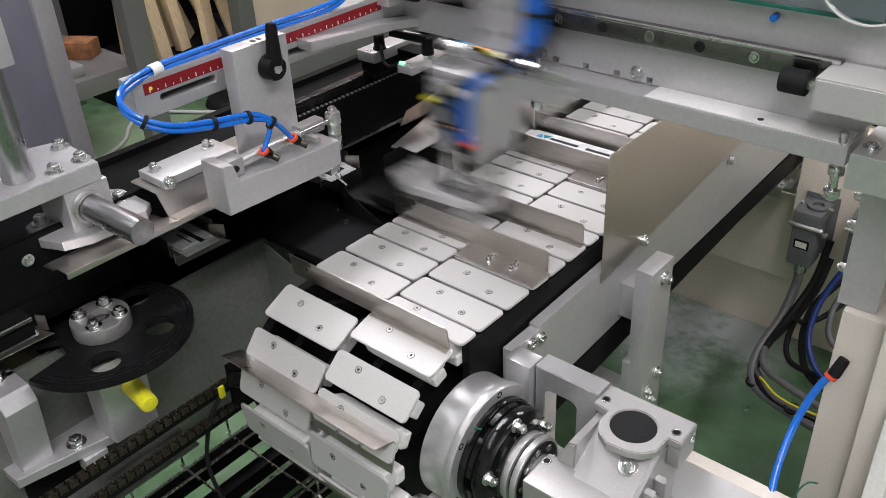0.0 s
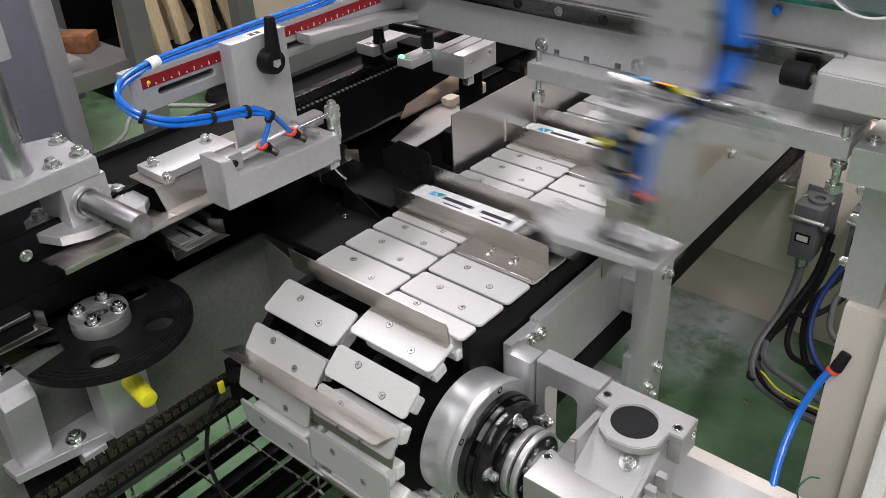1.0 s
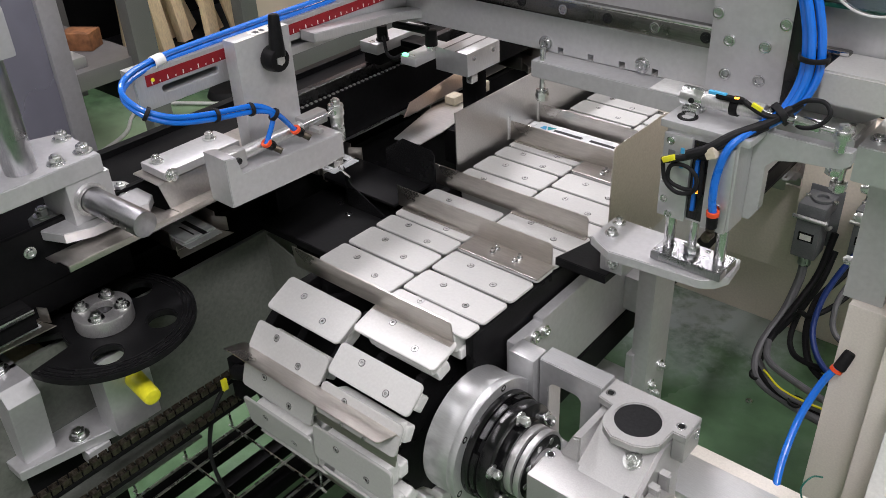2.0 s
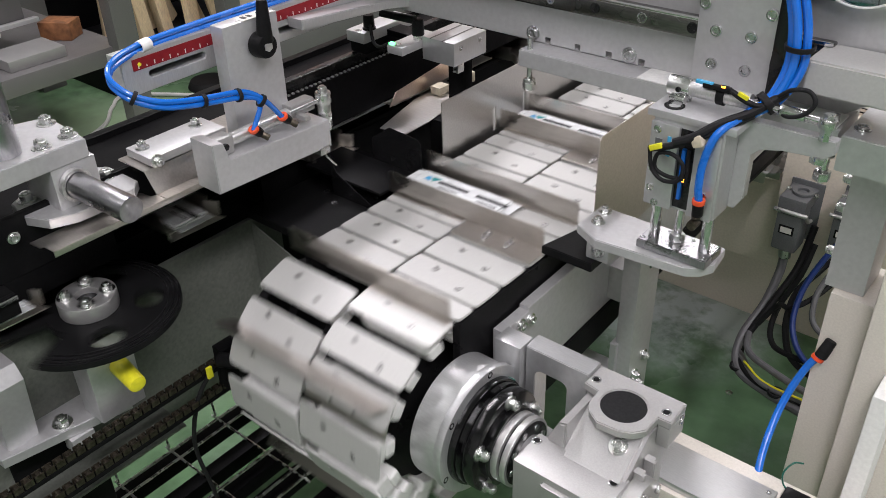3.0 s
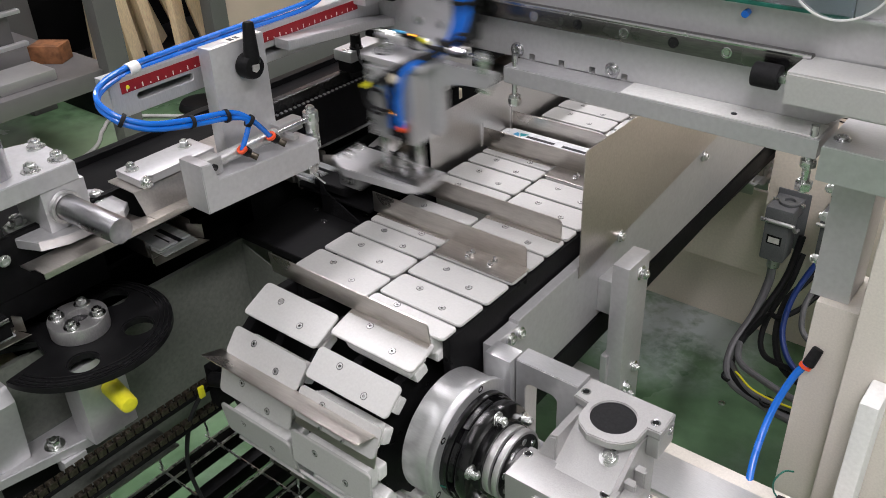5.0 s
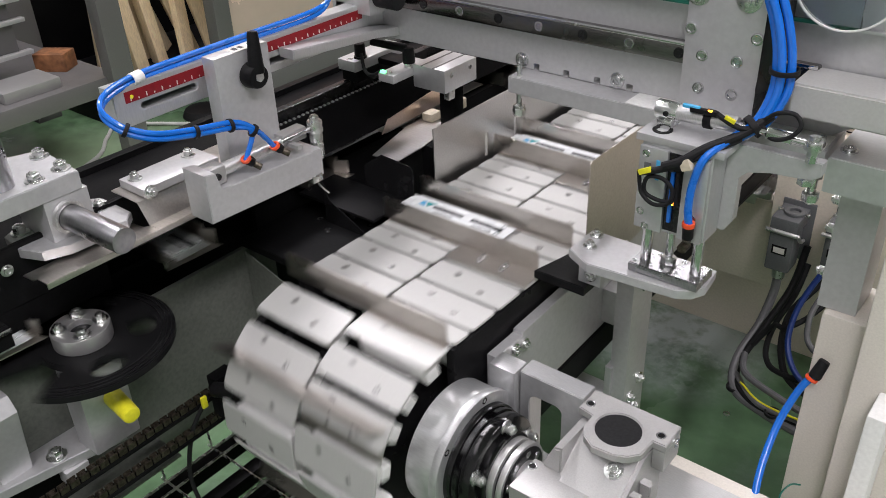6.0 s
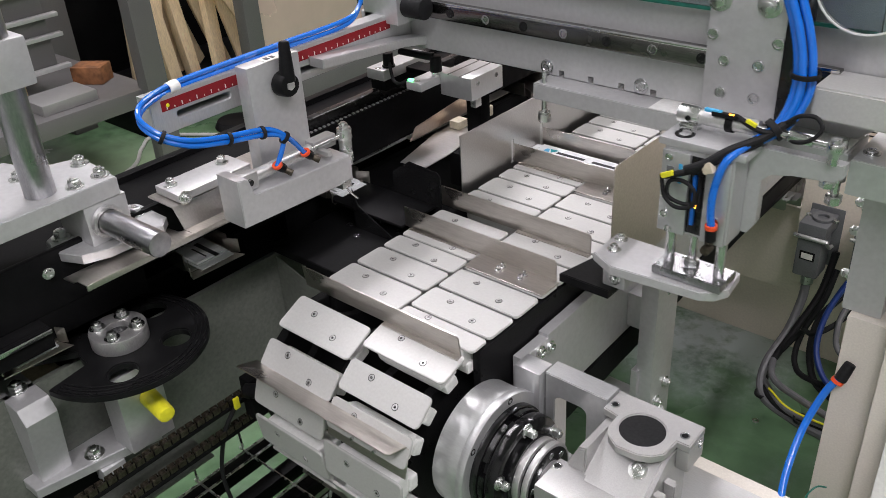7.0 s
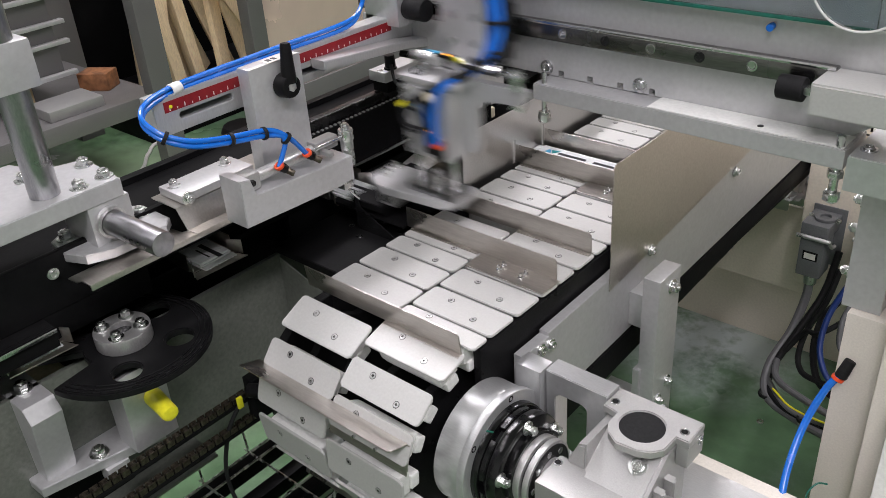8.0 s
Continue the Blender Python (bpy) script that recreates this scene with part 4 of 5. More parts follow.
# ---- right side: frame, cabinet, cables ----
def right_side():
    c = thing("machine_column", (0.45, 0.25, FLOOR), "cream painted machine column with a grey extrusion above it", "machine column")
    part("column", box((0.416, 0.215, FLOOR), (0.500, 0.30, 0.890), 0.004), CREAM, c)
    part("outer_post", box((0.470, 0.170, FLOOR), (0.56, 0.30, 1.30), 0.004), CREAM, c)
    part("white_edge", box((0.500, 0.120, FLOOR), (0.520, 0.168, 0.85), 0.003), WHITE_PLASTIC, c, "white edge strip")
    part("extrusion", slab([(0.406, 0.226), (0.448, 0.226), (0.448, 0.285), (0.406, 0.285), (0.406, 0.262), (0.412, 0.258), (0.412, 0.252), (0.406, 0.248)], 0.8902, 1.0598, "z", (), 0.0008), ALU, c, "grey aluminium extrusion")
    part("top_bracket", slab([(0.400, 0.165), (0.50, 0.165), (0.50, 0.250), (0.400, 0.250)], 1.060, 1.098, "z", (), 0.001), ALU_MILLED, c, "bright bracket under the beam")
    for at in ((0.406, 0.236, 0.985), (0.406, 0.236, 1.02), (0.406, 0.236, 0.93)):
        part("bolt", bolt(at, (-1, 0, 0), 0.006, 0.007, True), ZINC, c)
    part("bolt", bolt((0.412, 0.19, 1.098), (0, 0, 1), 0.006, 0.003, True, "socket"), STEEL, c)

    m = thing("beige_machine", (0.1, 1.2, FLOOR), "beige painted machine cabinet with a recessed kick panel", "machine cabinet")
    part("kick_panel", box((-0.8, 1.10, FLOOR), (1.1, 1.16, 0.40), 0.002), BEIGE, m)
    part("lower_body", box((-0.8, 0.98, 0.40), (1.1, 1.9, 0.60), 0.004), BEIGE, m)
    part("upper_body", box((0.150, 0.86, 0.500), (1.1, 1.9, 0.80), 0.004), BEIGE, m)
    part("top_panel", box((0.178, 0.93, 0.802), (1.1, 1.9, 1.35), 0.003), BEIGE, m)
    part("seam", box((0.178, 0.9285, 0.806), (0.7, 0.9295, 0.8085), 0), BLACK, m)
    part("label", box((0.225, 0.926, 0.815), (0.262, 0.929, 0.827), 0.001), BLACK_PLASTIC, m, "small black label plate")
    part("label_face", box((0.230, 0.9245, 0.818), (0.257, 0.926, 0.824), 0), PAPER, m)
    part("bolt", bolt((0.195, 0.93, 0.845), (0, -1, 0), 0.007, 0.004, True, "socket"), ZINC, m)

    def connector(at, s):
        x, y, z = at
        k = thing("cable_connector", at, "grey rectangular industrial plug connector with locking levers", "connector", "connectors on the cabinet")
        part("housing", box((x - 0.020 * s, y - 0.062 * s, z - 0.060 * s), (x + 0.020 * s, y - 0.018 * s, z + 0.012 * s), 0.005), GREY_PLASTIC, k)
        part("socket", box((x - 0.022 * s, y - 0.060 * s, z + 0.013 * s), (x + 0.022 * s, y, z + 0.036 * s), 0.003), GREY_PLASTIC, k)
        part("mount", box((x - 0.024 * s, y - 0.004, z - 0.060 * s), (x + 0.030 * s, y, z + 0.045 * s), 0.002), GREY_PLASTIC, k)
        part("lever", rod((x - 0.026 * s, y - 0.064 * s, z + 0.014 * s), (x + 0.026 * s, y - 0.064 * s, z + 0.014 * s), 0.0035 * s), STEEL_TURNED, k, "steel locking lever")
        part("lever_side", tube([(x + 0.025 * s, y - 0.062 * s, z + 0.014 * s), (x + 0.026 * s, y - 0.045 * s, z - 0.004 * s), (x + 0.026 * s, y - 0.030 * s, z - 0.008 * s)], 0.003 * s), STEEL_TURNED, k)
        part("cap", ring((x + 0.005 * s, y - 0.03 * s, z + 0.036 * s), (x + 0.005 * s, y - 0.03 * s, z + 0.041 * s), 0.009 * s, 0.017 * s), GREY_PLASTIC, k)
        part("label", box((x - 0.012 * s, y - 0.0628 * s, z - 0.028 * s), (x + 0.012 * s, y - 0.061 * s, z - 0.012 * s), 0.0005), BLACK_PLASTIC, k)
        part("label_face", box((x - 0.009 * s, y - 0.0636 * s, z - 0.025 * s), (x + 0.009 * s, y - 0.0629 * s, z - 0.015 * s), 0), PAPER, k, "white label with unreadable marking")
        part("gland", rod((x, y - 0.04 * s, z - 0.082 * s), (x, y - 0.04 * s, z - 0.060 * s), 0.011 * s, None, 8, 0.002), ZINC, k, "round cable gland")
        for dx in (-0.018, 0.026):
            part("screw", bolt((x + dx * s, y - 0.03 * s, z + 0.036 * s), (0, 0, 1), 0.004 * s, 0.004 * s, False, "socket"), ZINC, k)

    connector((0.198, 0.86, 0.632), 1.15)
    connector((0.292, 0.86, 0.650), 1.05)

    w = thing("cable_bundle", (0.25, 0.75, 0.5), "bundle of grey and dark cables tied beside the cabinet", "cables")
    part("cable", tube([(0.198, 0.814, 0.54), (0.197, 0.81, 0.50), (0.190, 0.78, 0.44), (0.178, 0.72, 0.39), (0.20, 0.66, 0.365), (0.27, 0.62, 0.37), (0.36, 0.58, 0.39), (0.46, 0.55, 0.40)], 0.0085), GREY_CABLE, w)
    part("cable", tube([(0.232, 0.85, 0.60), (0.226, 0.82, 0.52), (0.205, 0.77, 0.45), (0.185, 0.71, 0.38), (0.22, 0.65, 0.372), (0.30, 0.61, 0.385), (0.46, 0.57, 0.42)], 0.007), RUBBER, w)
    part("cable", tube([(0.300, 0.812, 0.595), (0.275, 0.78, 0.555), (0.252, 0.74, 0.51), (0.262, 0.70, 0.45), (0.31, 0.66, 0.42), (0.46, 0.60, 0.44)], 0.0065), RUBBER, w)
    part("cable", tube([(0.315, 0.80, 0.66), (0.285, 0.77, 0.60), (0.265, 0.73, 0.53), (0.275, 0.69, 0.47), (0.33, 0.65, 0.44), (0.46, 0.60, 0.46)], 0.0055), BLUE_DARK, w, "dark blue cable")
    part("cable", tube([(0.330, 0.80, 0.62), (0.300, 0.77, 0.57), (0.29, 0.73, 0.52), (0.32, 0.70, 0.48), (0.46, 0.64, 0.50)], 0.0055), GREY_CABLE, w)
    part("cable", tube([(0.18, 0.70, 0.375), (0.25, 0.63, 0.38), (0.33, 0.60, 0.40), (0.46, 0.56, 0.44)], 0.006), GREY_CABLE, w)
    part("cable", tube([(0.21, 0.66, 0.385), (0.28, 0.615, 0.392), (0.46, 0.55, 0.45)], 0.0020), YELLOW, w, "yellow cable")
    part("cable", tube([(0.245, 0.83, 0.575), (0.240, 0.80, 0.52), (0.222, 0.76, 0.455), (0.235, 0.71, 0.42), (0.29, 0.67, 0.43), (0.46, 0.62, 0.48)], 0.0055), RUBBER, w)
    part("cable", tube([(0.318, 0.80, 0.58), (0.308, 0.78, 0.55), (0.285, 0.74, 0.52), (0.255, 0.72, 0.495), (0.225, 0.75, 0.47), (0.198, 0.74, 0.42)], 0.0050), RUBBER, w)
    part("cable", tube([(0.186, 0.735, 0.40), (0.210, 0.675, 0.40), (0.27, 0.64, 0.405), (0.36, 0.60, 0.42), (0.46, 0.57, 0.45)], 0.0065), GREY_CABLE, w)
    for at in ((0.200, 0.66, 0.368), (0.29, 0.612, 0.385)):
        part("cable_tie", ring((at[0], at[1], at[2] - 0.003), (at[0], at[1], at[2] + 0.003), 0.011, 0.015, 16), RUBBER, w)

    h = thing("air_hose", (0.44, 0.15, 0.75), "single bright blue air hose with a black fitting", "air hose")
    part("hose", tube([(0.428, 0.205, 0.815), (0.415, 0.195, 0.79), (0.405, 0.170, 0.745), (0.408, 0.125, 0.705), (0.420, 0.085, 0.67), (0.43, 0.06, 0.62)], 0.0045, None, 14), BLUE, h)
    part("fitting", rod((0.426, 0.204, 0.808), (0.432, 0.212, 0.830), 0.0075, 0.0065, 16, 0.002), RUBBER, h)
    part("release_ring", ring((0.423, 0.2025, 0.804), (0.4245, 0.204, 0.808), 0.0045, 0.0075), ORANGE, h)
    g = thing("earth_wire", (0.45, 0.1, 0.70), "thin green earth wire loop beside the column", "wire")
    part("wire", tube([(0.455, 0.12, 0.722), (0.447, 0.11, 0.726), (0.441, 0.10, 0.716), (0.443, 0.10, 0.700), (0.452, 0.10, 0.690)], 0.0010), GREEN_EDGE, g)
    k = thing("terminal_box", (0.46, 0.08, 0.62), "small black terminal box on the column's foot", "terminal box")
    part("body", box((0.448, 0.055, 0.60), (0.478, 0.10, 0.70), 0.003), BLACK_PLASTIC, k)
    part("screw", bolt((0.462, 0.055, 0.66), (0, -1, 0), 0.004, 0.002, False, "socket"), STEEL, k)
    f = thing("floor_washer", (0.151, 0.803, FLOOR), "small steel washer lying on the green floor", "washer")
    part("washer", ring((0.151, 0.803, FLOOR), (0.151, 0.803, FLOOR + 0.002), 0.003, 0.0075, 20, 0.0003), ZINC, f)
    r = thing("levelling_foot", (0.42, 0.88, FLOOR), "round black levelling foot on the floor", "machine foot")
    part("pad", rod((0.42, 0.88, FLOOR), (0.42, 0.88, FLOOR + 0.018), 0.045, 0.038, 32, 0.003), RUBBER, r)
    part("spindle", rod((0.42, 0.88, FLOOR + 0.018), (0.42, 0.88, 0.45), 0.008), ZINC, r)
    b = thing("polycarbonate_guard", (0.1, 0.25, 1.2), "clear polycarbonate panel with a green cut edge above the beam", "guard panel")
    part("pane", box((-0.30, 0.2005, 1.2165), (0.395, 0.2055, 1.2995), 0.0005), CLEAR, b, "clear polycarbonate pane")
    part("edge", box((-0.30, 0.1995, 1.2125), (0.395, 0.2065, 1.2163), 0.0006), GREEN_EDGE, b, "green cut edge of the pane")
    part("ledge", box((-0.30, 0.2070, 1.2090), (0.50, 0.2145, 1.2122), 0.0005), ALU_MILLED, b, "bright narrow ledge below the pane")
    part("cover", ring((0.380, 0.190, 1.262), (0.380, 0.194, 1.262), 0.012, 0.048, 48, 0.001), CLEAR, b, "clear round cover disc")
    # white ring stands for the highlight round the clear disc
    part("cover_rim", ring((0.380, 0.189, 1.262), (0.380, 0.199, 1.262), 0.0480, 0.0500, 48, 0.0004), WHITE_PLASTIC, b, "white rim painted as the cover's highlight")
    part("hose_stub", rod((0.290, 0.2148, 1.2005), (0.290, 0.206, 1.2000), 0.004, None, 14), BLUE, b, "small blue hose stub")


right_side()


# ---- left side: the wrapping machine's infeed ----
def left_side():
    h = thing("infeed_housing", (-0.35, 0.2, FLOOR), "long black painted housing of the wrapping machine infeed", "machine housing")
    part("front_wall", box((-0.300, -0.95, 0.928), (-0.292, 1.45, 1.000), 0.001), BLACK, h)
    part("front_wall", box((-0.300, -0.95, 0.893), (-0.2925, -0.235, 0.9275), 0.001), BLACK, h)
    part("shroud", box((-0.2700, -0.95, 0.902), (-0.2640, -0.375, 0.928), 0.001, box((-0.2915, -0.95, 0.923), (-0.2702, -0.375, 0.928), 0.0005)), BLACK, h, "black shroud over the buckets")
    part("wear_strip", box((-0.2638, -0.70, 0.922), (-0.2600, -0.375, 0.928), 0.0008), STEEL, h, "thin bright wear strip")
    part("back_wall", box((-0.470, -0.95, 0.55), (-0.455, 1.45, 0.974), 0.001), BLACK, h)
    part("top_ledge", box((-0.455, -0.95, 0.955), (-0.300, 1.45, 0.965), 0.001), BLACK, h)
    part("bed", box((-0.455, -1.7, 0.8785), (-0.330, 2.4, 0.8855), 0.001), BLACK, h)
    part("skirt", box((-0.340, 0.02, 0.60), (-0.330, 1.45, 0.8783), 0.001), BLACK, h)
    part("skirt", box((-0.380, -0.95, 0.60), (-0.370, 0.02, 0.8783), 0.001), BLACK, h)
    for y in (-0.90, 0.45, 1.30):
        part("leg", box((-0.455, y, FLOOR), (-0.385, y + 0.10, 0.5998), 0.004), BLACK, h)
    part("slide_rail", box((-0.315, -0.02, 1.000), (-0.301, 1.2, 1.018), 0.001), BLACK_OXIDE, h)
    part("guide_strip", box((-0.2918, 0.02, 0.9262), (-0.2868, 0.30, 0.9312), 0.0005), STEEL, h, "thin bright wear strip")
    for k in range(30):
        part("rack_tooth", box((-0.2985, 0.045 + 0.0085 * k, 1.0002), (-0.2945, 0.0485 + 0.0085 * k, 1.0022), 0.0003), ALU, h)
    for y in (-0.348, -0.60):
        part("bolt", bolt((-0.292, y, 0.976), (1, 0, 0), 0.005, 0.004, True, "socket"), ZINC, h)
    part("table", slab([(-0.30, -0.035), (-0.145, -0.035), (-0.145, 0.20), (-0.30, 0.20)], 0.850, 0.862, "z", (), 0.001), BLACK, h, "black steel table between conveyor and infeed")
    for at in ((-0.248, 0.072, 0.862), (-0.215, 0.055, 0.862), (-0.212, 0.105, 0.862), (-0.175, 0.10, 0.862)):
        part("screw", bolt(at, (0, 0, 1), 0.005, 0.0015, False, "socket"), STEEL, h)
    part("table_leg", box((-0.20, 0.16, 0.65), (-0.16, 0.20, 0.850), 0.002), BLACK, h)
    c = thing("channel_guide", (-0.17, 0.14, 0.862), "black bent sheet guiding bars towards the infeed", "guide plate")
    part("sheet", slab([(-0.225, 0.862), (-0.131, 0.862), (-0.131, 0.940), (-0.136, 0.946), (-0.190, 0.950), (-0.225, 0.925)], 0.148, 0.150, "y", (), 0.0004), BLACK_OXIDE, c)
    part("sheet", slab([(-0.235, 0.862), (-0.16, 0.862), (-0.16, 0.868), (-0.225, 0.90), (-0.235, 0.925)], 0.072, 0.074, "y", (), 0.0004), BLACK_OXIDE, c)
    part("sheet_floor", box((-0.29, 0.0745, 0.888), (-0.142, 0.1475, 0.892), 0.0004), BLACK, c, "black slide floor")
    o = thing("drip_tray", (-0.22, -0.2, 0.7), "grey-green painted sheet trough beside the conveyor", "sheet trough")
    part("wall", slab([(-0.95, 0.60), (0.015, 0.60), (0.015, 0.820), (-0.035, 0.850), (-0.95, 0.850)], -0.3000, -0.2925, "x", (), 0.0005), OLIVE, o)
    part("end_wall", slab([(-0.2925, 0.62), (-0.150, 0.62), (-0.150, 0.80), (-0.2925, 0.845)], -0.036, -0.034, "y", (), 0.0005), OLIVE, o)
    part("floor_sheet", box((-0.2925, -0.95, 0.640), (-0.235, -0.235, 0.644), 0.0005), OLIVE, o)


left_side()


# ---- buckets on the infeed chain ----
def bucket():
    b = thing("infeed_bucket", (0, 0, 0), "folded stainless bucket with flared mouth on the infeed chain", "bucket", "buckets on the infeed chain")
    part("base", box((-0.44, -0.034, 0.8875), (-0.292, 0.034, 0.8890), 0.0004), STAINLESS, b)
    part("side", box((-0.44, -0.0355, 0.8875), (-0.300, -0.0340, 0.912), 0.0004), STAINLESS, b)
    part("side", box((-0.44, 0.0340, 0.8875), (-0.300, 0.0355, 0.912), 0.0004), STAINLESS, b)
    part("mouth", slab([(-0.292, -0.034), (-0.276, -0.041), (-0.272, 0.041), (-0.292, 0.034)], 0.8860, 0.8873, "z", (), 0.0003), STAINLESS, b)
    part("flare", box((-0.302, 0.034, 0.8875), (-0.280, 0.0355, 0.908), 0.0004, turn=pose(0, 0, 0, 0, 0, 28)), STAINLESS, b)
    part("flare", box((-0.302, -0.0355, 0.8875), (-0.280, -0.034, 0.902), 0.0004, turn=pose(0, 0, 0, 0, 0, -28)), STAINLESS, b)
    return b


STATION = 0.1135          # y of the pocket from which bars are pushed
BUCKETS = [bucket()]
for k in range(1, 11):
    BUCKETS.append(copy_thing(BUCKETS[0], pose(0, 0, 0)))
BARS = [FIRST_BAR]
for k in range(1, 10):
    BARS.append(copy_thing(FIRST_BAR, pose(0, 0, 0)))


# ---- timing disc and its bracket ----
DISC = (-0.255, -0.305)


def timing_disc():
    x, y = DISC
    d = thing("timing_disc", (x, y, 0.862), "black slotted plastic disc with four holes and steel hub", "timing disc")
    rim = [(0.104 * math.cos(radians(a)), 0.104 * math.sin(radians(a))) for a in range(-66, 258, 4)]
    rim += [(0.050 * math.cos(radians(a)), 0.050 * math.sin(radians(a))) for a in range(258, 294, 7)]
    turn = math.radians(-15)
    spin = lambda pts: [(x + px * math.cos(turn) - py * math.sin(turn), y + px * math.sin(turn) + py * math.cos(turn)) for px, py in pts]
    holes = [spin(circle(0.066 * math.cos(radians(a)), 0.066 * math.sin(radians(a)), 0.0175, 28)) for a in (-15, 57, 129, 201)]
    part("disc", slab(spin(rim), 0.862, 0.872, "z", holes, 0.0015), BLACK_PLASTIC, d)
    for r in (0.090, 0.096, 0.101):
        part("groove", slab(spin([(r * math.cos(radians(a)), r * math.sin(radians(a))) for a in range(-60, 241, 5)] + [((r - 0.002) * math.cos(radians(a)), (r - 0.002) * math.sin(radians(a))) for a in range(240, -61, -5)]), 0.8722, 0.8732, "z", (), 0), BLACK_OXIDE, d)
    part("hub", ring((x, y, 0.872), (x, y, 0.892), 0.013, 0.034, 48, 0.002), STEEL_TURNED, d, "turned steel hub")
    part("hub_core", rod((x, y, 0.860), (x, y, 0.884), 0.013), BLACK_OXIDE, d)
    for a in (45, 135, 225, 315):
        part("bolt", bolt((x + 0.0235 * math.cos(radians(a)), y + 0.0235 * math.sin(radians(a)), 0.892), (0, 0, 1), 0.0065, 0.006, True), ZINC, d)
    return d


TIMING = timing_disc()


def disc_bracket():
    b = thing("disc_bracket", (-0.25, -0.35, 0.7), "welded aluminium bracket with bolts below the black disc", "bracket")
    part("base", slab([(-0.42, -0.455), (-0.262, -0.452), (-0.232, -0.300), (-0.40, -0.27)], 0.722, 0.736, "z", (), 0.001), ALU, b)
    part("upright", slab([(-0.420, 0.736), (-0.268, 0.736), (-0.250, 0.832), (-0.262, 0.850), (-0.36, 0.850), (-0.42, 0.80)], -0.440, -0.402, "y", (), 0.001), ALU, b)
    part("bearing_block", box((-0.262, -0.345, 0.736), (-0.2205, -0.285, 0.850), 0.002), ALU, b)
    part("arm", box((-0.42, -0.40, 0.800), (-0.30, -0.36, 0.838), 0.002), IVORY, b, "ivory polymer block")
    part("lip", box((-0.262, -0.38, 0.700), (-0.240, -0.35, 0.722), 0.001), ALU, b)
    part("spindle", rod((DISC[0], DISC[1], 0.75), (DISC[0], DISC[1], 0.862), 0.012), STEEL_TURNED, b)
    for at in ((-0.300, -0.421, 0.850), (-0.262, -0.375, 0.736)):
        part("bolt", bolt(at, (0, 0, 1), 0.0085, 0.008, True), ZINC, b)
    part("stand", box((-0.40, -0.44, 0.45), (-0.29, -0.33, 0.722), 0.003), BLACK, b, "black steel stand")
    part("stand_foot", box((-0.40, -0.46, FLOOR), (-0.30, -0.33, 0.45), 0.003), BLACK, b)
    part("guard_cap", rod((-0.2205, -0.308, 0.806), (-0.174, -0.312, 0.801), 0.0118, 0.0108, 28, 0.004), YELLOW, b, "bright yellow plastic cap")


disc_bracket()


# ---- shaft mount above the housing ----
def shaft_mount():
    s = thing("shaft_mount", (-0.35, -0.33, 1.0), "aluminium mounting plate with a vertical column and round cross shaft", "shaft mount")
    part("plate", slab([(-0.42, -0.60), (-0.265, -0.60), (-0.265, -0.252), (-0.352, -0.246), (-0.366, -0.285), (-0.385, -0.300), (-0.42, -0.310)], 1.045, 1.067, "z", (), 0.001), ALU, s)
    part("block", box((-0.335, -0.299, 0.995), (-0.2665, -0.246, 1.0448), 0.001), ALU, s)
    part("flange", slab([(-0.345, -0.300), (-0.330, -0.325), (-0.290, -0.330), (-0.262, -0.318), (-0.250, -0.290), (-0.247, -0.220), (-0.262, -0.205), (-0.320, -0.205), (-0.345, -0.225)], 0.983, 0.995, "z", (), 0.001), ALU, s)
    part("shaft", rod((-0.30, -0.279, 1.022), (-0.170, -0.269, 1.017), 0.0150, None, 40, 0.0015), GROUND, s, "ground steel cross shaft")
    part("bushing", ring((-0.2665, -0.2767, 1.0207), (-0.2600, -0.2762, 1.0204), 0.0152, 0.0195, 36), STEEL_TURNED, s)
    part("column", rod((-0.298, -0.326, 1.067), (-0.298, -0.326, 1.55), 0.0170, None, 40), GROUND, s, "bright vertical column")
    part("clamp", box((-0.345, -0.376, 1.190), (-0.278, -0.300, 1.242), 0.004), ALU, s, "grey clamp block")
    bolts(s, [(-0.335, -0.258, 1.067), (-0.284, -0.261, 1.067), (-0.281, -0.294, 1.067), (-0.357, -0.322, 1.067), (-0.28, -0.43, 1.067), (-0.36, -0.43, 1.067)], (0, 0, 1), 0.0075, 0.007)
    bolts(s, [(-0.322, -0.310, 0.995), (-0.300, -0.222, 0.995)], (0, 0, 1), 0.0075, 0.008)
    g = thing("folded_guide", (-0.25, -0.2, 1.0), "folded stainless guide rail under an aluminium pad", "guide rail")
    part("rail", slab([(-0.295, 1.011), (-0.295, 1.013), (-0.242, 1.013), (-0.226, 0.988), (-0.207, 0.9895), (-0.207, 0.9880), (-0.2272, 0.9865), (-0.243, 1.0115)], -0.205, -0.02, "y", (), 0.0002), STAINLESS, g)
    part("rail", slab([(-0.262, 0.9775), (-0.262, 0.9790), (-0.240, 0.9815), (-0.226, 0.988), (-0.207, 0.9895), (-0.207, 0.9880), (-0.2272, 0.9865), (-0.240, 0.9800)], -0.345, -0.2055, "y", (), 0.0002), STAINLESS, g)
    part("rail_face", box((-0.2085, -0.345, 0.982), (-0.2065, -0.02, 0.9890), 0.0005), STAINLESS, g)
    part("pad", box((-0.292, -0.194, 1.0135), (-0.243, -0.085, 1.024), 0.001), ALU, g, "aluminium pad with bolts")
    bolts(g, [(-0.243, -0.185, 1.018)], (1, 0, 0), 0.006, 0.005)
    bolts(g, [(-0.276, -0.182, 1.024), (-0.277, -0.104, 1.024)], (0, 0, 1), 0.006, 0.006)


shaft_mount()


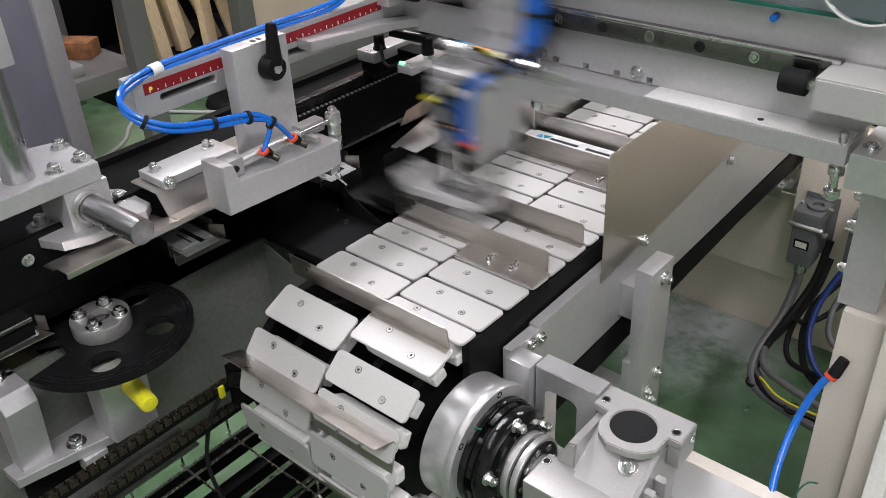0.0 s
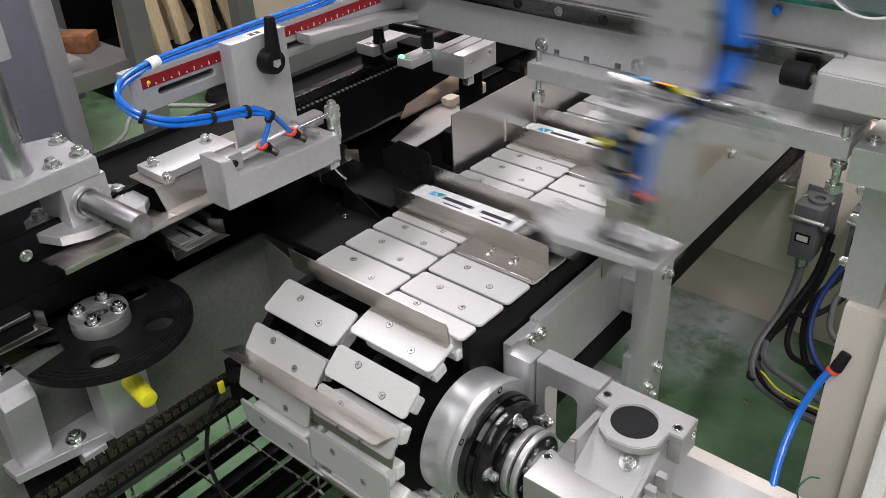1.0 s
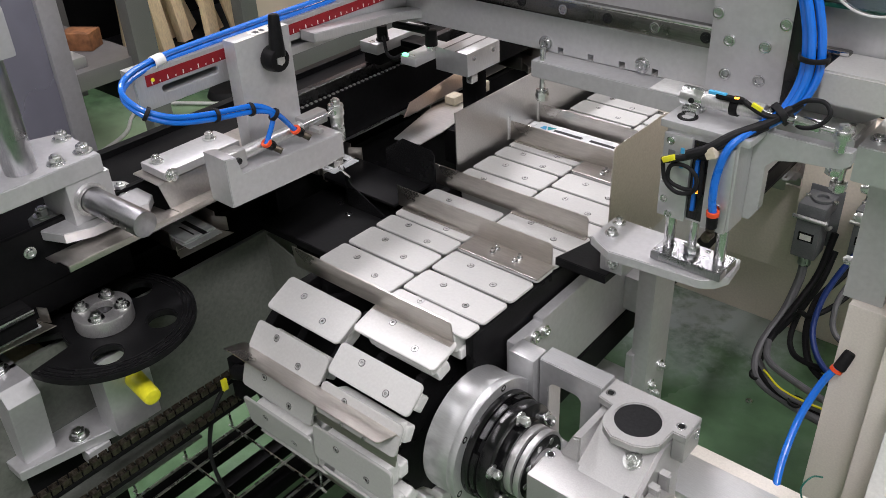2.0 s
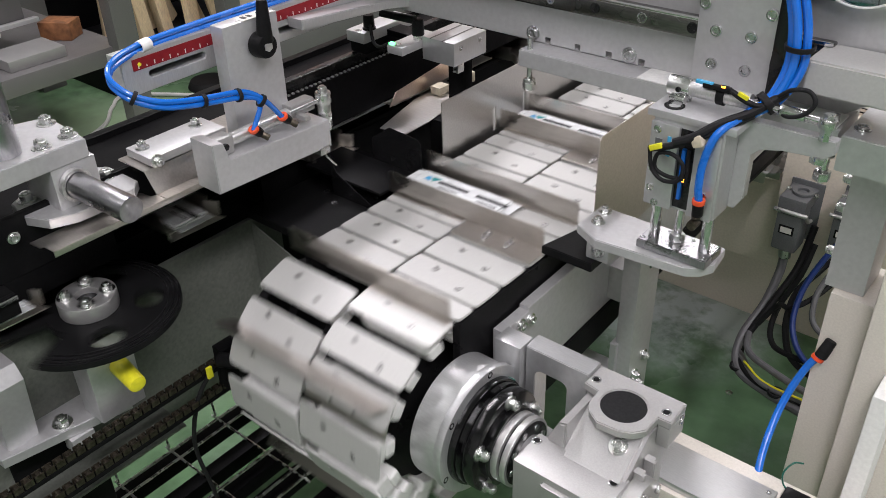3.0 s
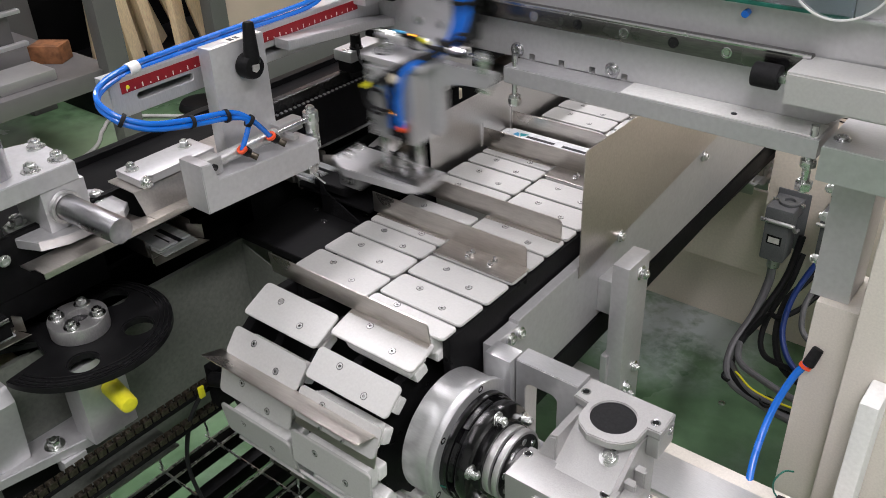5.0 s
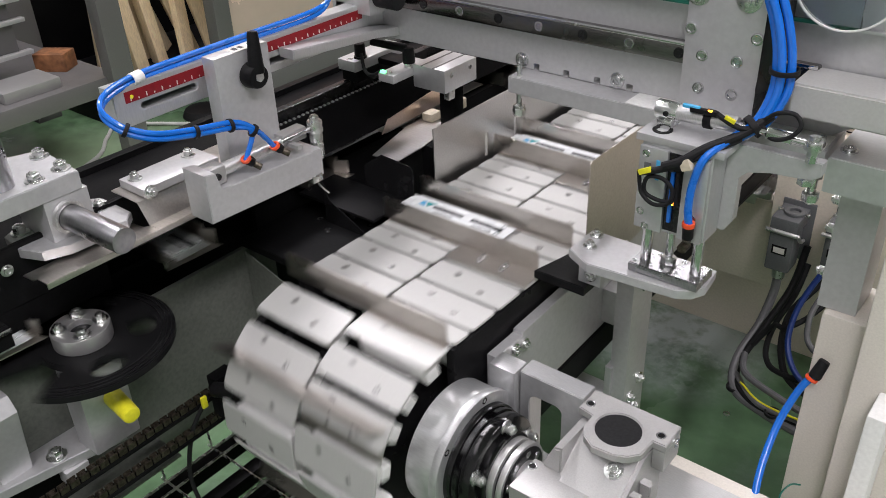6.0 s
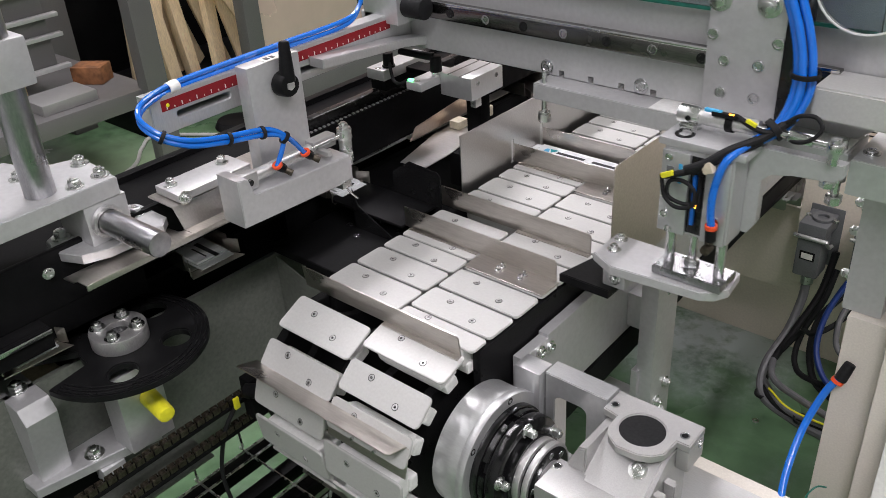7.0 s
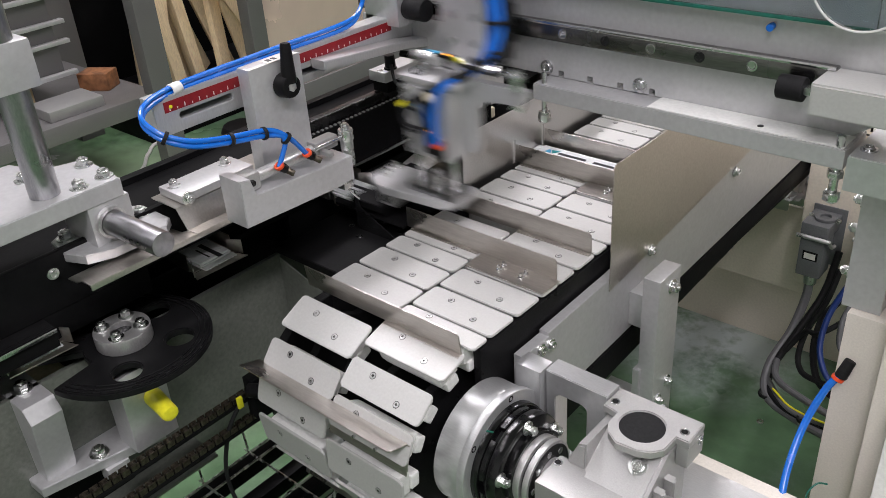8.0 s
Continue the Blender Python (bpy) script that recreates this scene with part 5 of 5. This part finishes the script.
# ---- adjustable hold-down with scale, lever and small air cylinder ----
def hold_down():
    h = thing("scale_bar", (-0.24, -0.0, 1.1), "aluminium slotted bar with a red engraved scale", "scale bar")
    part("bar", slab([(-0.212, 1.108), (0.215, 1.108), (0.215, 1.153), (-0.212, 1.153)], -0.252, -0.228, "x", [slot(-0.180, 1.122, -0.105, 1.130, 0.0035, 4), slot(-0.02, 1.118, 0.06, 1.126, 0.0035, 4)], 0.001), ALU_MILLED, h)
    part("scale", box((-0.228, -0.198, 1.1345), (-0.2272, 0.172, 1.1470), 0), RED, h, "dark red engraved scale strip")
    for k in range(36):
        y = -0.192 + 0.0101 * k
        part("mark", box((-0.2272, y, 1.1360), (-0.2268, y + 0.0012, 1.1380 if k % 2 else 1.1405), 0), PAPER, h)
    part("rivet", rod((-0.2275, -0.190, 1.1405), (-0.2262, -0.190, 1.1405), 0.0022, None, 12), YELLOW, h)
    # black sheet added behind the bar's slots in place of the shade there
    part("slot_backing", box((-0.2545, -0.186, 1.116), (-0.2524, 0.065, 1.134), 0.0003), BLACK, h)
    part("carrier", box((-0.275, 0.165, 1.105), (-0.2523, 0.2145, 1.155), 0.001), ALU, h)
    u = thing("hold_down", (-0.18, -0.06, 1.0), "aluminium upright with clamp lever, block and slim air cylinder", "hold-down")
    part("upright", box((-0.212, -0.104, 0.995), (-0.1905, -0.025, 1.163), 0.001), ALU, u)
    part("label", slab([(-0.206, -0.075), (-0.190, -0.075), (-0.190, -0.030), (-0.206, -0.030)], 1.163, 1.1636, "z", (), 0), PAPER, u, "paper label on the upright's top")
    for k, (a, b) in enumerate(((-0.070, -0.064), (-0.061, -0.056), (-0.046, -0.041), (-0.039, -0.034))):
        part("writing", box((-0.203, a, 1.1636), (-0.195, b, 1.1639), 0), INK, u)
    part("block", slab([(-0.171, 0.998), (0.003, 0.991), (0.003, 1.026), (-0.150, 1.034), (-0.156, 1.056), (-0.171, 1.058)], -0.190, -0.150, "x", (), 0.001), ALU, u, "milled aluminium block")
    part("lever", rod((-0.190, -0.058, 1.133), (-0.172, -0.058, 1.133), 0.016, 0.014, 24, 0.003, rod((-0.178, -0.057, 1.136), (-0.181, -0.052, 1.184), 0.0098, 0.0062, 20, 0.003)), BLACK_PLASTIC, u, "black clamp lever")
    part("lever_screw", rod((-0.173, -0.058, 1.133), (-0.1705, -0.058, 1.133), 0.006, None, 6), STEEL_TURNED, u)
    part("cylinder", rod((-0.170, -0.135, 1.046), (-0.170, -0.045, 1.046), 0.0075, None, 28), STEEL_TURNED, u, "slim round air cylinder")
    part("piston_rod", rod((-0.170, -0.045, 1.046), (-0.170, 0.012, 1.046), 0.003), STEEL, u)
    part("clevis", box((-0.180, -0.160, 1.034), (-0.160, -0.134, 1.056), 0.003), ALU_CAST, u)
    part("clevis_pin", rod((-0.160, -0.148, 1.046), (-0.156, -0.148, 1.046), 0.004, None, 12), BLACK_OXIDE, u)
    part("rod_eye", ring((-0.170, 0.014, 1.040), (-0.170, 0.014, 1.053), 0.005, 0.010, 24), ZINC, u)
    part("rod_bolt", rod((-0.170, 0.014, 1.005), (-0.170, 0.014, 1.040), 0.0085, None, 24, 0.001, bolt((-0.170, 0.014, 1.053), (0, 0, 1), 0.0065, 0.006)), ZINC, u)
    part("pivot", box((-0.192, -0.035, 1.034), (-0.175, 0.004, 1.050), 0.002, box((-0.192, -0.030, 1.034), (-0.155, -0.022, 1.040), 0.001)), ALU_CAST, u)
    part("finger", tube([(-0.155, -0.01, 0.995), (-0.153, -0.005, 0.978), (-0.147, 0.004, 0.964)], 0.0014), STEEL, u, "thin bent wire finger")
    part("finger_clamp", box((-0.165, -0.018, 0.985), (-0.148, -0.002, 0.995), 0.001), ZINC, u)
    for y in (-0.108, -0.064):
        part("elbow", rod((-0.168, y + 0.012, 1.046), (-0.158, y + 0.010, 1.044), 0.0055, None, 12, 0.001, rod((-0.158, y + 0.010, 1.044), (-0.156, y, 1.052), 0.005, None, 12, 0.001)), BLACK_PLASTIC, u)
        part("release_ring", ring((-0.156, y + 0.001, 1.0515), (-0.1558, y - 0.001, 1.055), 0.003, 0.0062), ORANGE, u)
        part("brass_plug", rod((-0.158, y + 0.010, 1.044), (-0.150, y + 0.016, 1.038), 0.0042, None, 8, 0.001), CHAIN, u)
    a = thing("air_hose_pair", (-0.2, -0.2, 1.1), "pair of bright blue air hoses looped and tied", "air hose")
    for d in (-0.0032, 0.0032):
        end = (-0.156, -0.108, 1.052) if d < 0 else (-0.156, -0.064, 1.052)
        part("hose", tube([(-0.235, 0.135, 1.200), (-0.235, 0.125, 1.176), (-0.235, 0.095, 1.160 + d), (-0.235, -0.012, 1.1585 + d), (-0.235, -0.120, 1.1575 + d), (-0.233, -0.182, 1.156 + d), (-0.222, -0.222, 1.152 + d), (-0.205, -0.240, 1.145 + d),
                           (-0.190, -0.238, 1.134 + d), (-0.180, -0.227, 1.124 + d), (-0.170, -0.203, 1.113 + d), (-0.165, -0.161, 1.104 + d), (-0.160, -0.112, 1.096 + d), (-0.155, -0.091 + d, 1.082), end], 0.0031, None, 10, 10), BLUE, a, "bright blue air hose")
    for at, w in (((-0.182, -0.231, 1.127), (0.5, 0.6, -0.5)), ((-0.165, -0.161, 1.104), (0.1, 0.95, -0.2)), ((-0.161, -0.118, 1.097), (0.05, 0.95, -0.1)), ((-0.155, -0.092, 1.083), (0.2, 0.5, -0.5))):
        at, w = Vector(at), Vector(w).normalized() * 0.0022
        part("hose_tie", ring(at - w, at + w, 0.0055, 0.0078, 16), RUBBER, a)
    w = Vector((-0.004, 0.03, 0.001)).normalized() * 0.007
    at = Vector((-0.2335, -0.176, 1.1562))
    part("hose_sleeve", ring(at - w, at + w, 0.0055, 0.0072, 16), WHITE_PLASTIC, a, "white marker sleeve")


hold_down()


# ---- mechanism behind the hold-down ----
def rear_mechanism():
    r = thing("stop_arm", (-0.19, 0.1, 1.12), "bent milled aluminium arm under the scale bar", "machine arm")
    part("arm", slab([(0.020, 1.125), (0.053, 1.122), (0.171, 1.112), (0.300, 1.088), (0.300, 1.101), (0.171, 1.123), (0.053, 1.134), (0.020, 1.137)], -0.2265, -0.200, "x", (), 0.001), ALU_MILLED, r)
    m = thing("rear_slide", (-0.2, 0.26, 1.0), "small aluminium slide blocks with black knobs", "slide")
    part("block", box((-0.318, 0.205, 1.036), (-0.283, 0.312, 1.052), 0.001), ALU, m)
    part("block", box((-0.236, 0.204, 1.034), (-0.2075, 0.285, 1.046), 0.001), ALU, m, "flat aluminium slide")
    part("block", box((-0.207, 0.247, 1.018), (-0.148, 0.322, 1.052), 0.001), ALU_MILLED, m, "ribbed aluminium slide block")
    for x in (-0.192, -0.170):
        part("groove", box((x, 0.2465, 1.0515), (x + 0.0022, 0.3225, 1.0526), 0), GREY_PAINT, m)
    for at in ((-0.148, 0.262, 1.042), (-0.148, 0.306, 1.042)):
        part("cap_screw", bolt(at, (1, 0, 0), 0.004, 0.002, False, "socket"), STEEL, m)
    part("clevis", box((-0.160, 0.258, 1.004), (-0.150, 0.272, 1.0178), 0.001), ZINC, m)
    part("post", box((-0.316, 0.21, 1.0185), (-0.285, 0.30, 1.0358), 0.001), BLACK, m)
    part("support", box((-0.200, 0.296, 0.886), (-0.172, 0.320, 1.0178), 0.002), BLACK, m, "black support under the slide")
    part("cross_tie", box((-0.2835, 0.255, 1.036), (-0.2358, 0.285, 1.045), 0.001), BLACK, m)
    part("knob", rod((-0.214, 0.247, 1.0525), (-0.214, 0.247, 1.076), 0.0095, 0.0085, 16, 0.002, rod((-0.216, 0.246, 1.074), (-0.266, 0.224, 1.081), 0.0065, 0.0050, 14, 0.002)), BLACK_PLASTIC, m, "black clamp lever")
    part("knob_washer", ring((-0.214, 0.247, 1.0460), (-0.214, 0.247, 1.0525), 0.004, 0.0075, 18, 0.0005), ZINC, m)
    part("knob", rod((-0.291, 0.226, 1.055), (-0.291, 0.226, 1.074), 0.0085, 0.0080, 16, 0.002, ring((-0.291, 0.226, 1.052), (-0.291, 0.226, 1.055), 0.003, 0.010)), BLACK_PLASTIC, m)
    part("indicator", box((-0.2345, 0.206, 1.0462), (-0.2270, 0.212, 1.0490), 0.0003), GLOW_GREEN, m, "small green indicator light")
    part("cable", tube([(-0.285, 0.222, 1.060), (-0.270, 0.212, 1.040), (-0.252, 0.208, 1.038), (-0.234, 0.209, 1.048)], 0.0025), RUBBER, m)
    bolts(m, [(-0.300, 0.212, 1.052), (-0.222, 0.212, 1.046)], (0, 0, 1), 0.005, 0.002, False, "socket")
    c = thing("infeed_chute", (-0.22, 0.28, 0.9), "folded bright metal chute with a flared lip", "chute")
    part("floor_sheet", slab([(-0.234, 0.176), (-0.189, 0.183), (-0.190, 0.236), (-0.200, 0.300), (-0.222, 0.335), (-0.262, 0.335), (-0.262, 0.285)], 0.926, 0.9275, "z", (), 0.0003), SATIN_STEEL_LIT, c)
    part("lip", slab([(0.235, 0.930), (0.430, 0.934), (0.430, 0.960), (0.400, 0.966), (0.250, 0.950)], -0.2690, -0.2675, "x", (), 0.0004), ROSE_SHEEN_STEEL, c, "flared stainless lip with a painted rose sheen")
    part("spout", box((-0.252, 0.375, 0.9276), (-0.230, 0.402, 0.945), 0.002), IVORY, c, "ivory polymer guide piece")
    part("spout", box((-0.256, 0.318, 0.9276), (-0.236, 0.342, 0.941), 0.002), IVORY, c, "ivory polymer guide piece")
    part("lip_foot", box((-0.290, 0.245, 0.9280), (-0.2690, 0.50, 0.9295), 0.0003), STAINLESS, c)
    part("bracket", box((-0.200, 0.25, 0.87), (-0.165, 0.31, 0.925), 0.001), BLACK, c)
    bolts(c, [(-0.165, 0.270, 0.90), (-0.165, 0.293, 0.90)], (1, 0, 0), 0.006, 0.005)


rear_mechanism()


# ---- low parts under the near end ----
def drive_chain():
    c = thing("roller_chain", (-0.22, -0.3, 0.7), "oily roller chain loop along the trough", "chain")
    for z, xx in ((0.742, -0.200), (0.700, -0.200)):
        part("guide", box((xx - 0.012, -0.95, z - 0.012), (xx + 0.004, -0.13, z - 0.006), 0.001), BLACK, c, "black chain guide")
        for k in range(64):
            y = -0.94 + 0.0127 * k
            part("link", box((xx - 0.006, y, z - 0.005), (xx - 0.004, y + 0.011, z + 0.004), 0.0015, box((xx + 0.002, y, z - 0.005), (xx + 0.004, y + 0.011, z + 0.004), 0.0015, rod((xx - 0.006, y + 0.0055, z), (xx + 0.004, y + 0.0055, z), 0.0038, None, 10, 0))), CHAIN, c)
    s = thing("proximity_sensor", (-0.14, -0.17, 0.74), "black proximity sensor with yellow tag on a stalk", "sensor")
    part("body", rod((-0.185, -0.195, 0.755), (-0.150, -0.180, 0.760), 0.010, None, 20), BLACK_PLASTIC, s)
    part("nut", ring((-0.155, -0.182, 0.759), (-0.150, -0.180, 0.760), 0.008, 0.014, 6), BLACK_OXIDE, s)
    part("tag", box((-0.190, -0.215, 0.735), (-0.186, -0.207, 0.752), 0.0005), YELLOW, s, "yellow cable tag")
    part("cable", tube([(-0.188, -0.205, 0.748), (-0.20, -0.23, 0.70), (-0.215, -0.24, 0.62), (-0.205, -0.235, 0.54), (-0.215, -0.22, 0.46)], 0.003), RUBBER, s)
    part("bracket", box((-0.205, -0.19, 0.70), (-0.185, -0.16, 0.765), 0.001), BLACK, s)


drive_chain()


def wire_tray():
    w = thing("cable_tray", (-0.4, -0.1, 0.35), "black steel rails with a bright wire basket cable tray", "cable tray")
    for x in (-0.50, -0.42, -0.36, -0.30, -0.22):
        part("rail", box((x - 0.014, -0.9, 0.30), (x + 0.014, 0.9, 0.33), 0.002), BLACK, w)
    for x in (-0.47, -0.445, -0.335, -0.27, -0.245):
        part("wire", rod((x, -0.7, 0.375), (x, 0.6, 0.375), 0.0025, None, 8, 0), ZINC, w)
    for k in range(14):
        y = -0.65 + 0.1 * k
        part("wire", tube([(-0.482, y, 0.42), (-0.478, y, 0.378), (-0.470, y, 0.372), (-0.250, y, 0.372), (-0.242, y, 0.378), (-0.238, y, 0.42)], 0.0022, None, 6, 3), ZINC, w)
    for y in (-0.8, 0.7):
        part("cross_bar", box((-0.52, y, 0.27), (-0.20, y + 0.03, 0.2998), 0.002), BLACK, w)
        for x in (-0.37, -0.22):
            part("foot", box((x - 0.01, y, FLOOR), (x + 0.01, y + 0.03, 0.27), 0.002), BLACK, w)


wire_tray()


# ---- far side of the hall ----
def background():
    t = thing("workbench", (-2.4, 0.2, FLOOR), "grey steel workbench with drawers and a low shelf", "workbench")
    part("shelf", box((-2.75, -0.9, 0.455), (-2.00, 0.80, 0.515), 0.004), GREY_PAINT, t)
    part("drawer_case", box((-2.80, -0.9, 0.60), (-2.22, 0.60, 1.35), 0.004), GREY_PAINT, t)
    for z in (0.595, 0.70, 0.765, 0.85, 0.95):
        part("drawer_lip", box((-2.22, -0.9, z), (-2.195, 0.635, z + 0.014), 0.003), ALU, t, "bright drawer edge")
    part("leg", box((-2.02, 0.755, FLOOR), (-1.96, 0.835, 1.8), 0.003), GREY_PAINT, t)
    part("leg", box((-2.12, -0.9, FLOOR), (-2.05, -0.83, 0.455), 0.003), GREY_PAINT, t)
    part("back_leg", box((-2.75, 0.80, FLOOR), (-2.68, 0.90, 1.8), 0.003), GREY_PAINT, t)
    part("hanger", box((-2.60, 0.56, 0.515), (-2.52, 0.60, 0.60), 0.003), GREY_PAINT, t)
    b = thing("wood_block", (-2.25, 0.72, 0.515), "rusty brown wooden block on the bench shelf", "wood block")
    part("block", box((-2.28, 0.67, 0.515), (-2.17, 0.75, 0.575), 0.004, turn=pose(0, 0, 0, 0, 0, 32)), WOOD_DARK, b)
    b = thing("wood_block", (-2.35, 0.50, 0.515), "small pale wooden block on the bench shelf", "wood block")
    part("block", box((-2.42, 0.42, 0.515), (-2.28, 0.50, 0.565), 0.004), WOOD, b)
    b = thing("metal_box", (-2.1, 0.55, 0.515), "grey metal box on the bench shelf", "box")
    part("body", box((-2.18, 0.43, 0.515), (-2.04, 0.62, 0.550), 0.004), ALU_CAST, b)
    p = thing("partition", (-3.3, 1.0, FLOOR), "pale partition panel behind the bench", "partition")
    part("panel", box((-3.4, -0.9, FLOOR), (-3.36, 2.6, 2.3), 0.002), WALL_PAINT, p)
    random.seed(11)
    for k, (tilt, y) in enumerate(((-4, 1.06), (3, 1.12), (-12, 1.19), (4, 1.25), (14, 1.36), (-3, 1.30), (24, 1.44), (9, 1.52), (-8, 1.42), (30, 1.58), (18, 1.22), (-5, 1.16), (27, 1.34), (11, 1.44), (34, 1.50), (6, 1.10))):
        s = thing("timber_offcut", (-2.5, y, FLOOR), "sawn pine offcut leaning against the others", "timber", "leaning pine offcuts")
        w, d, h = random.uniform(0.05, 0.075), random.uniform(0.03, 0.045), random.uniform(0.75, 1.15)
        lean = pose(0, 0, 0, tilt, random.uniform(-10, -3), random.uniform(-25, 25))
        bm = box((-d / 2, -w / 2, -h / 2), (d / 2, w / 2, h / 2), 0.003, turn=lean)
        low = min(v.co.z for v in bm.verts)
        bmesh.ops.translate(bm, verts=bm.verts, vec=(-2.44 - 0.045 * (k % 6), y, FLOOR + 0.14 - low))
        part("plank", bm, WOOD, s)
    c = thing("timber_bin", (-2.55, 1.3, FLOOR), "dark steel bin for pine offcuts, black back added to darken their gaps", "bin")
    part("base", box((-2.85, 0.95, FLOOR), (-2.38, 1.75, FLOOR + 0.14), 0.004), BLACK, c)
    # black back added to darken the gaps between the leaning offcuts
    part("back", box((-2.88, 0.95, FLOOR), (-2.85, 1.75, 1.4), 0.003), BLACK, c)
    g = thing("machine_guard", (-1.9, 1.9, FLOOR), "large machine panel with rose tinted reflective film", "machine panel")
    part("post", box((-2.04, 1.205, FLOOR), (-1.98, 1.275, 2.3), 0.004), GREY_PAINT, g)
    part("panel", box((-2.03, 1.275, FLOOR + 0.18), (-2.00, 3.6, 2.3), 0.003), COPPER_SHEET, g)
    part("frame_bar", box((-2.04, 1.275, FLOOR), (-1.99, 3.6, FLOOR + 0.18), 0.004), GREY_PAINT, g)
    q = thing("levelling_foot", (-2.203, 1.235, FLOOR), "round black rubber machine foot on the green floor", "machine foot")
    part("pad", rod((-2.203, 1.235, FLOOR), (-2.203, 1.235, FLOOR + 0.03), 0.085, 0.070, 36, 0.006), RUBBER, q)
    q = thing("floor_cable", (-2.316, 0.870, FLOOR), "pale grey cable lying on the green floor", "cable")
    part("cable", tube([(-2.121, 1.158, FLOOR + 0.008), (-2.371, 0.978, FLOOR + 0.008), (-2.316, 0.870, FLOOR + 0.008), (-2.191, 0.751, FLOOR + 0.008), (-2.091, 0.501, FLOOR + 0.008)], 0.007), WALL_PAINT, q)
    f = thing("plastic_scrap", (-2.35, 0.9, FLOOR), "scrap of white plastic strip on the floor", "scrap")
    part("strip", tube([(-2.05, 0.66, FLOOR + 0.004), (-2.10, 0.70, FLOOR + 0.010), (-2.08, 0.76, FLOOR + 0.006), (-2.00, 0.80, FLOOR + 0.004)], 0.004, None, 6), WHITE_PLASTIC, f)
    d = thing("guard_door", (-0.60, -0.30, 0.9), "smoked clear guard door with a pale grey frame", "guard door")
    part("frame_post", box((-0.612, GUARD_Y - 0.030, 0.80), (-0.590, GUARD_Y, 1.75), 0.004), ALU, d)
    part("pane", box((-0.604, GUARD_Y - 0.42, 0.86), (-0.598, GUARD_Y - 0.030, 1.75), 0.001), SMOKED, d, "smoked clear pane")
    part("frame_post", box((-0.612, GUARD_Y - 0.45, 0.80), (-0.590, GUARD_Y - 0.42, 1.75), 0.004), ALU, d)
    part("frame_rail", box((-0.612, GUARD_Y - 0.42, 0.80), (-0.590, GUARD_Y - 0.030, 0.86), 0.004), ALU, d)
    rail = thing("guard_track", (-0.60, -0.5, 0.78), "grey floor-standing track of the sliding guard door", "guard track")
    part("track", box((-0.615, -1.6, 0.77), (-0.587, 0.2, 0.799), 0.002), BLACK, rail)
    # unseen panel added to cut the lamp light reaching the floor behind
    part("lower_panel", box((-0.604, -1.46, 0.42), (-0.598, 0.148, 0.7698), 0.001), BLACK, rail, "added black panel that blocks light from the floor")
    for y in (-1.5, 0.15):
        part("leg", box((-0.615, y, FLOOR), (-0.587, y + 0.03, 0.77), 0.002), BLACK, rail)
    return d


GUARD_Y = -0.10
GUARD = background()


# ---- what moves ----
# times at which the pusher leaves the right end, reaches the left end, and is back
STROKES = ((-0.68, -0.15, 0.34), (0.86, 1.38, 1.86), (3.05, 3.58, 4.00), (4.54, 5.07, 5.50), (6.05, 6.58, 7.00), (7.55, 8.08, 8.5))
STROKE = 0.395


def slide(t):
    """How far the pusher stands to the left of its rest."""
    for leave, far, back in STROKES:
        if leave <= t <= far:
            s = (t - leave) / (far - leave)
        elif far < t < back:
            s = (back - t) / (back - far)
        else:
            continue
        return STROKE * (s * s * (3 - 2 * s))
    return 0.0


def motions():
    times = feed_times()
    poses = [feed(t) * PERIOD for t in times]
    for ob, u, x, lead, lean in slats:
        walk(ob, [(t, pose(x, 0, 0) @ flight_loop(u + f, lead, lean)) for t, f in zip(times, poses)])
    span = [k / FPS for k in range(0, 8 * FPS + 1)]
    for k, ob in enumerate(BUCKETS):
        y = STATION + (k - 2) * PERIOD
        walk(ob, [(t, pose(0, y - f, 0)) for t, f in zip(times, poses)])
    for k, ob in enumerate(BARS):
        order = k - 2                    # this bar reaches the pusher after that many feeds
        rows = []
        for t in span:
            y = STATION + order * PERIOD - feed(t) * PERIOD
            pushed = 0.0
            if order <= 0:
                pushed = STROKE
            elif order < len(STROKES):
                leave, far, back = STROKES[order]
                pushed = STROKE if t >= far else slide(t) if t > leave else 0.0
            x = min(BAR_X, 0.122 - pushed - 0.088)
            s = min(1.0, max(0.0, (BAR_X - x) / 0.2))
            rows.append((t, pose(x, y, 0.8965 - 0.007 * s)))
        walk(ob, rows)
    hx, hy, hz = COUPLING.location
    walk(COUPLING, [(t, pose(hx, hy, hz, 144 * feed(t))) for t in times])
    ox, oy, oz = TIMING.location
    walk(TIMING, [(t, pose(ox, oy, oz, 0, 0, -360 * feed(t))) for t in times])
    gx, gy, gz = GUARD.location
    walk(GUARD, [(t, pose(gx, gy - s, gz)) for t, s in ((0.0, 0), (2.5, 0), (2.533, 0.15), (2.567, 0.45), (2.6, 0.60), (2.8, 0.62), (8.0, 0.62))])
    ticks = [k / 15 for k in range(0, 121)]
    walk(PUSHER, [(t, pose(PUSHER.location.x - slide(t), PUSHER.location.y, PUSHER.location.z)) for t in ticks])


motions()
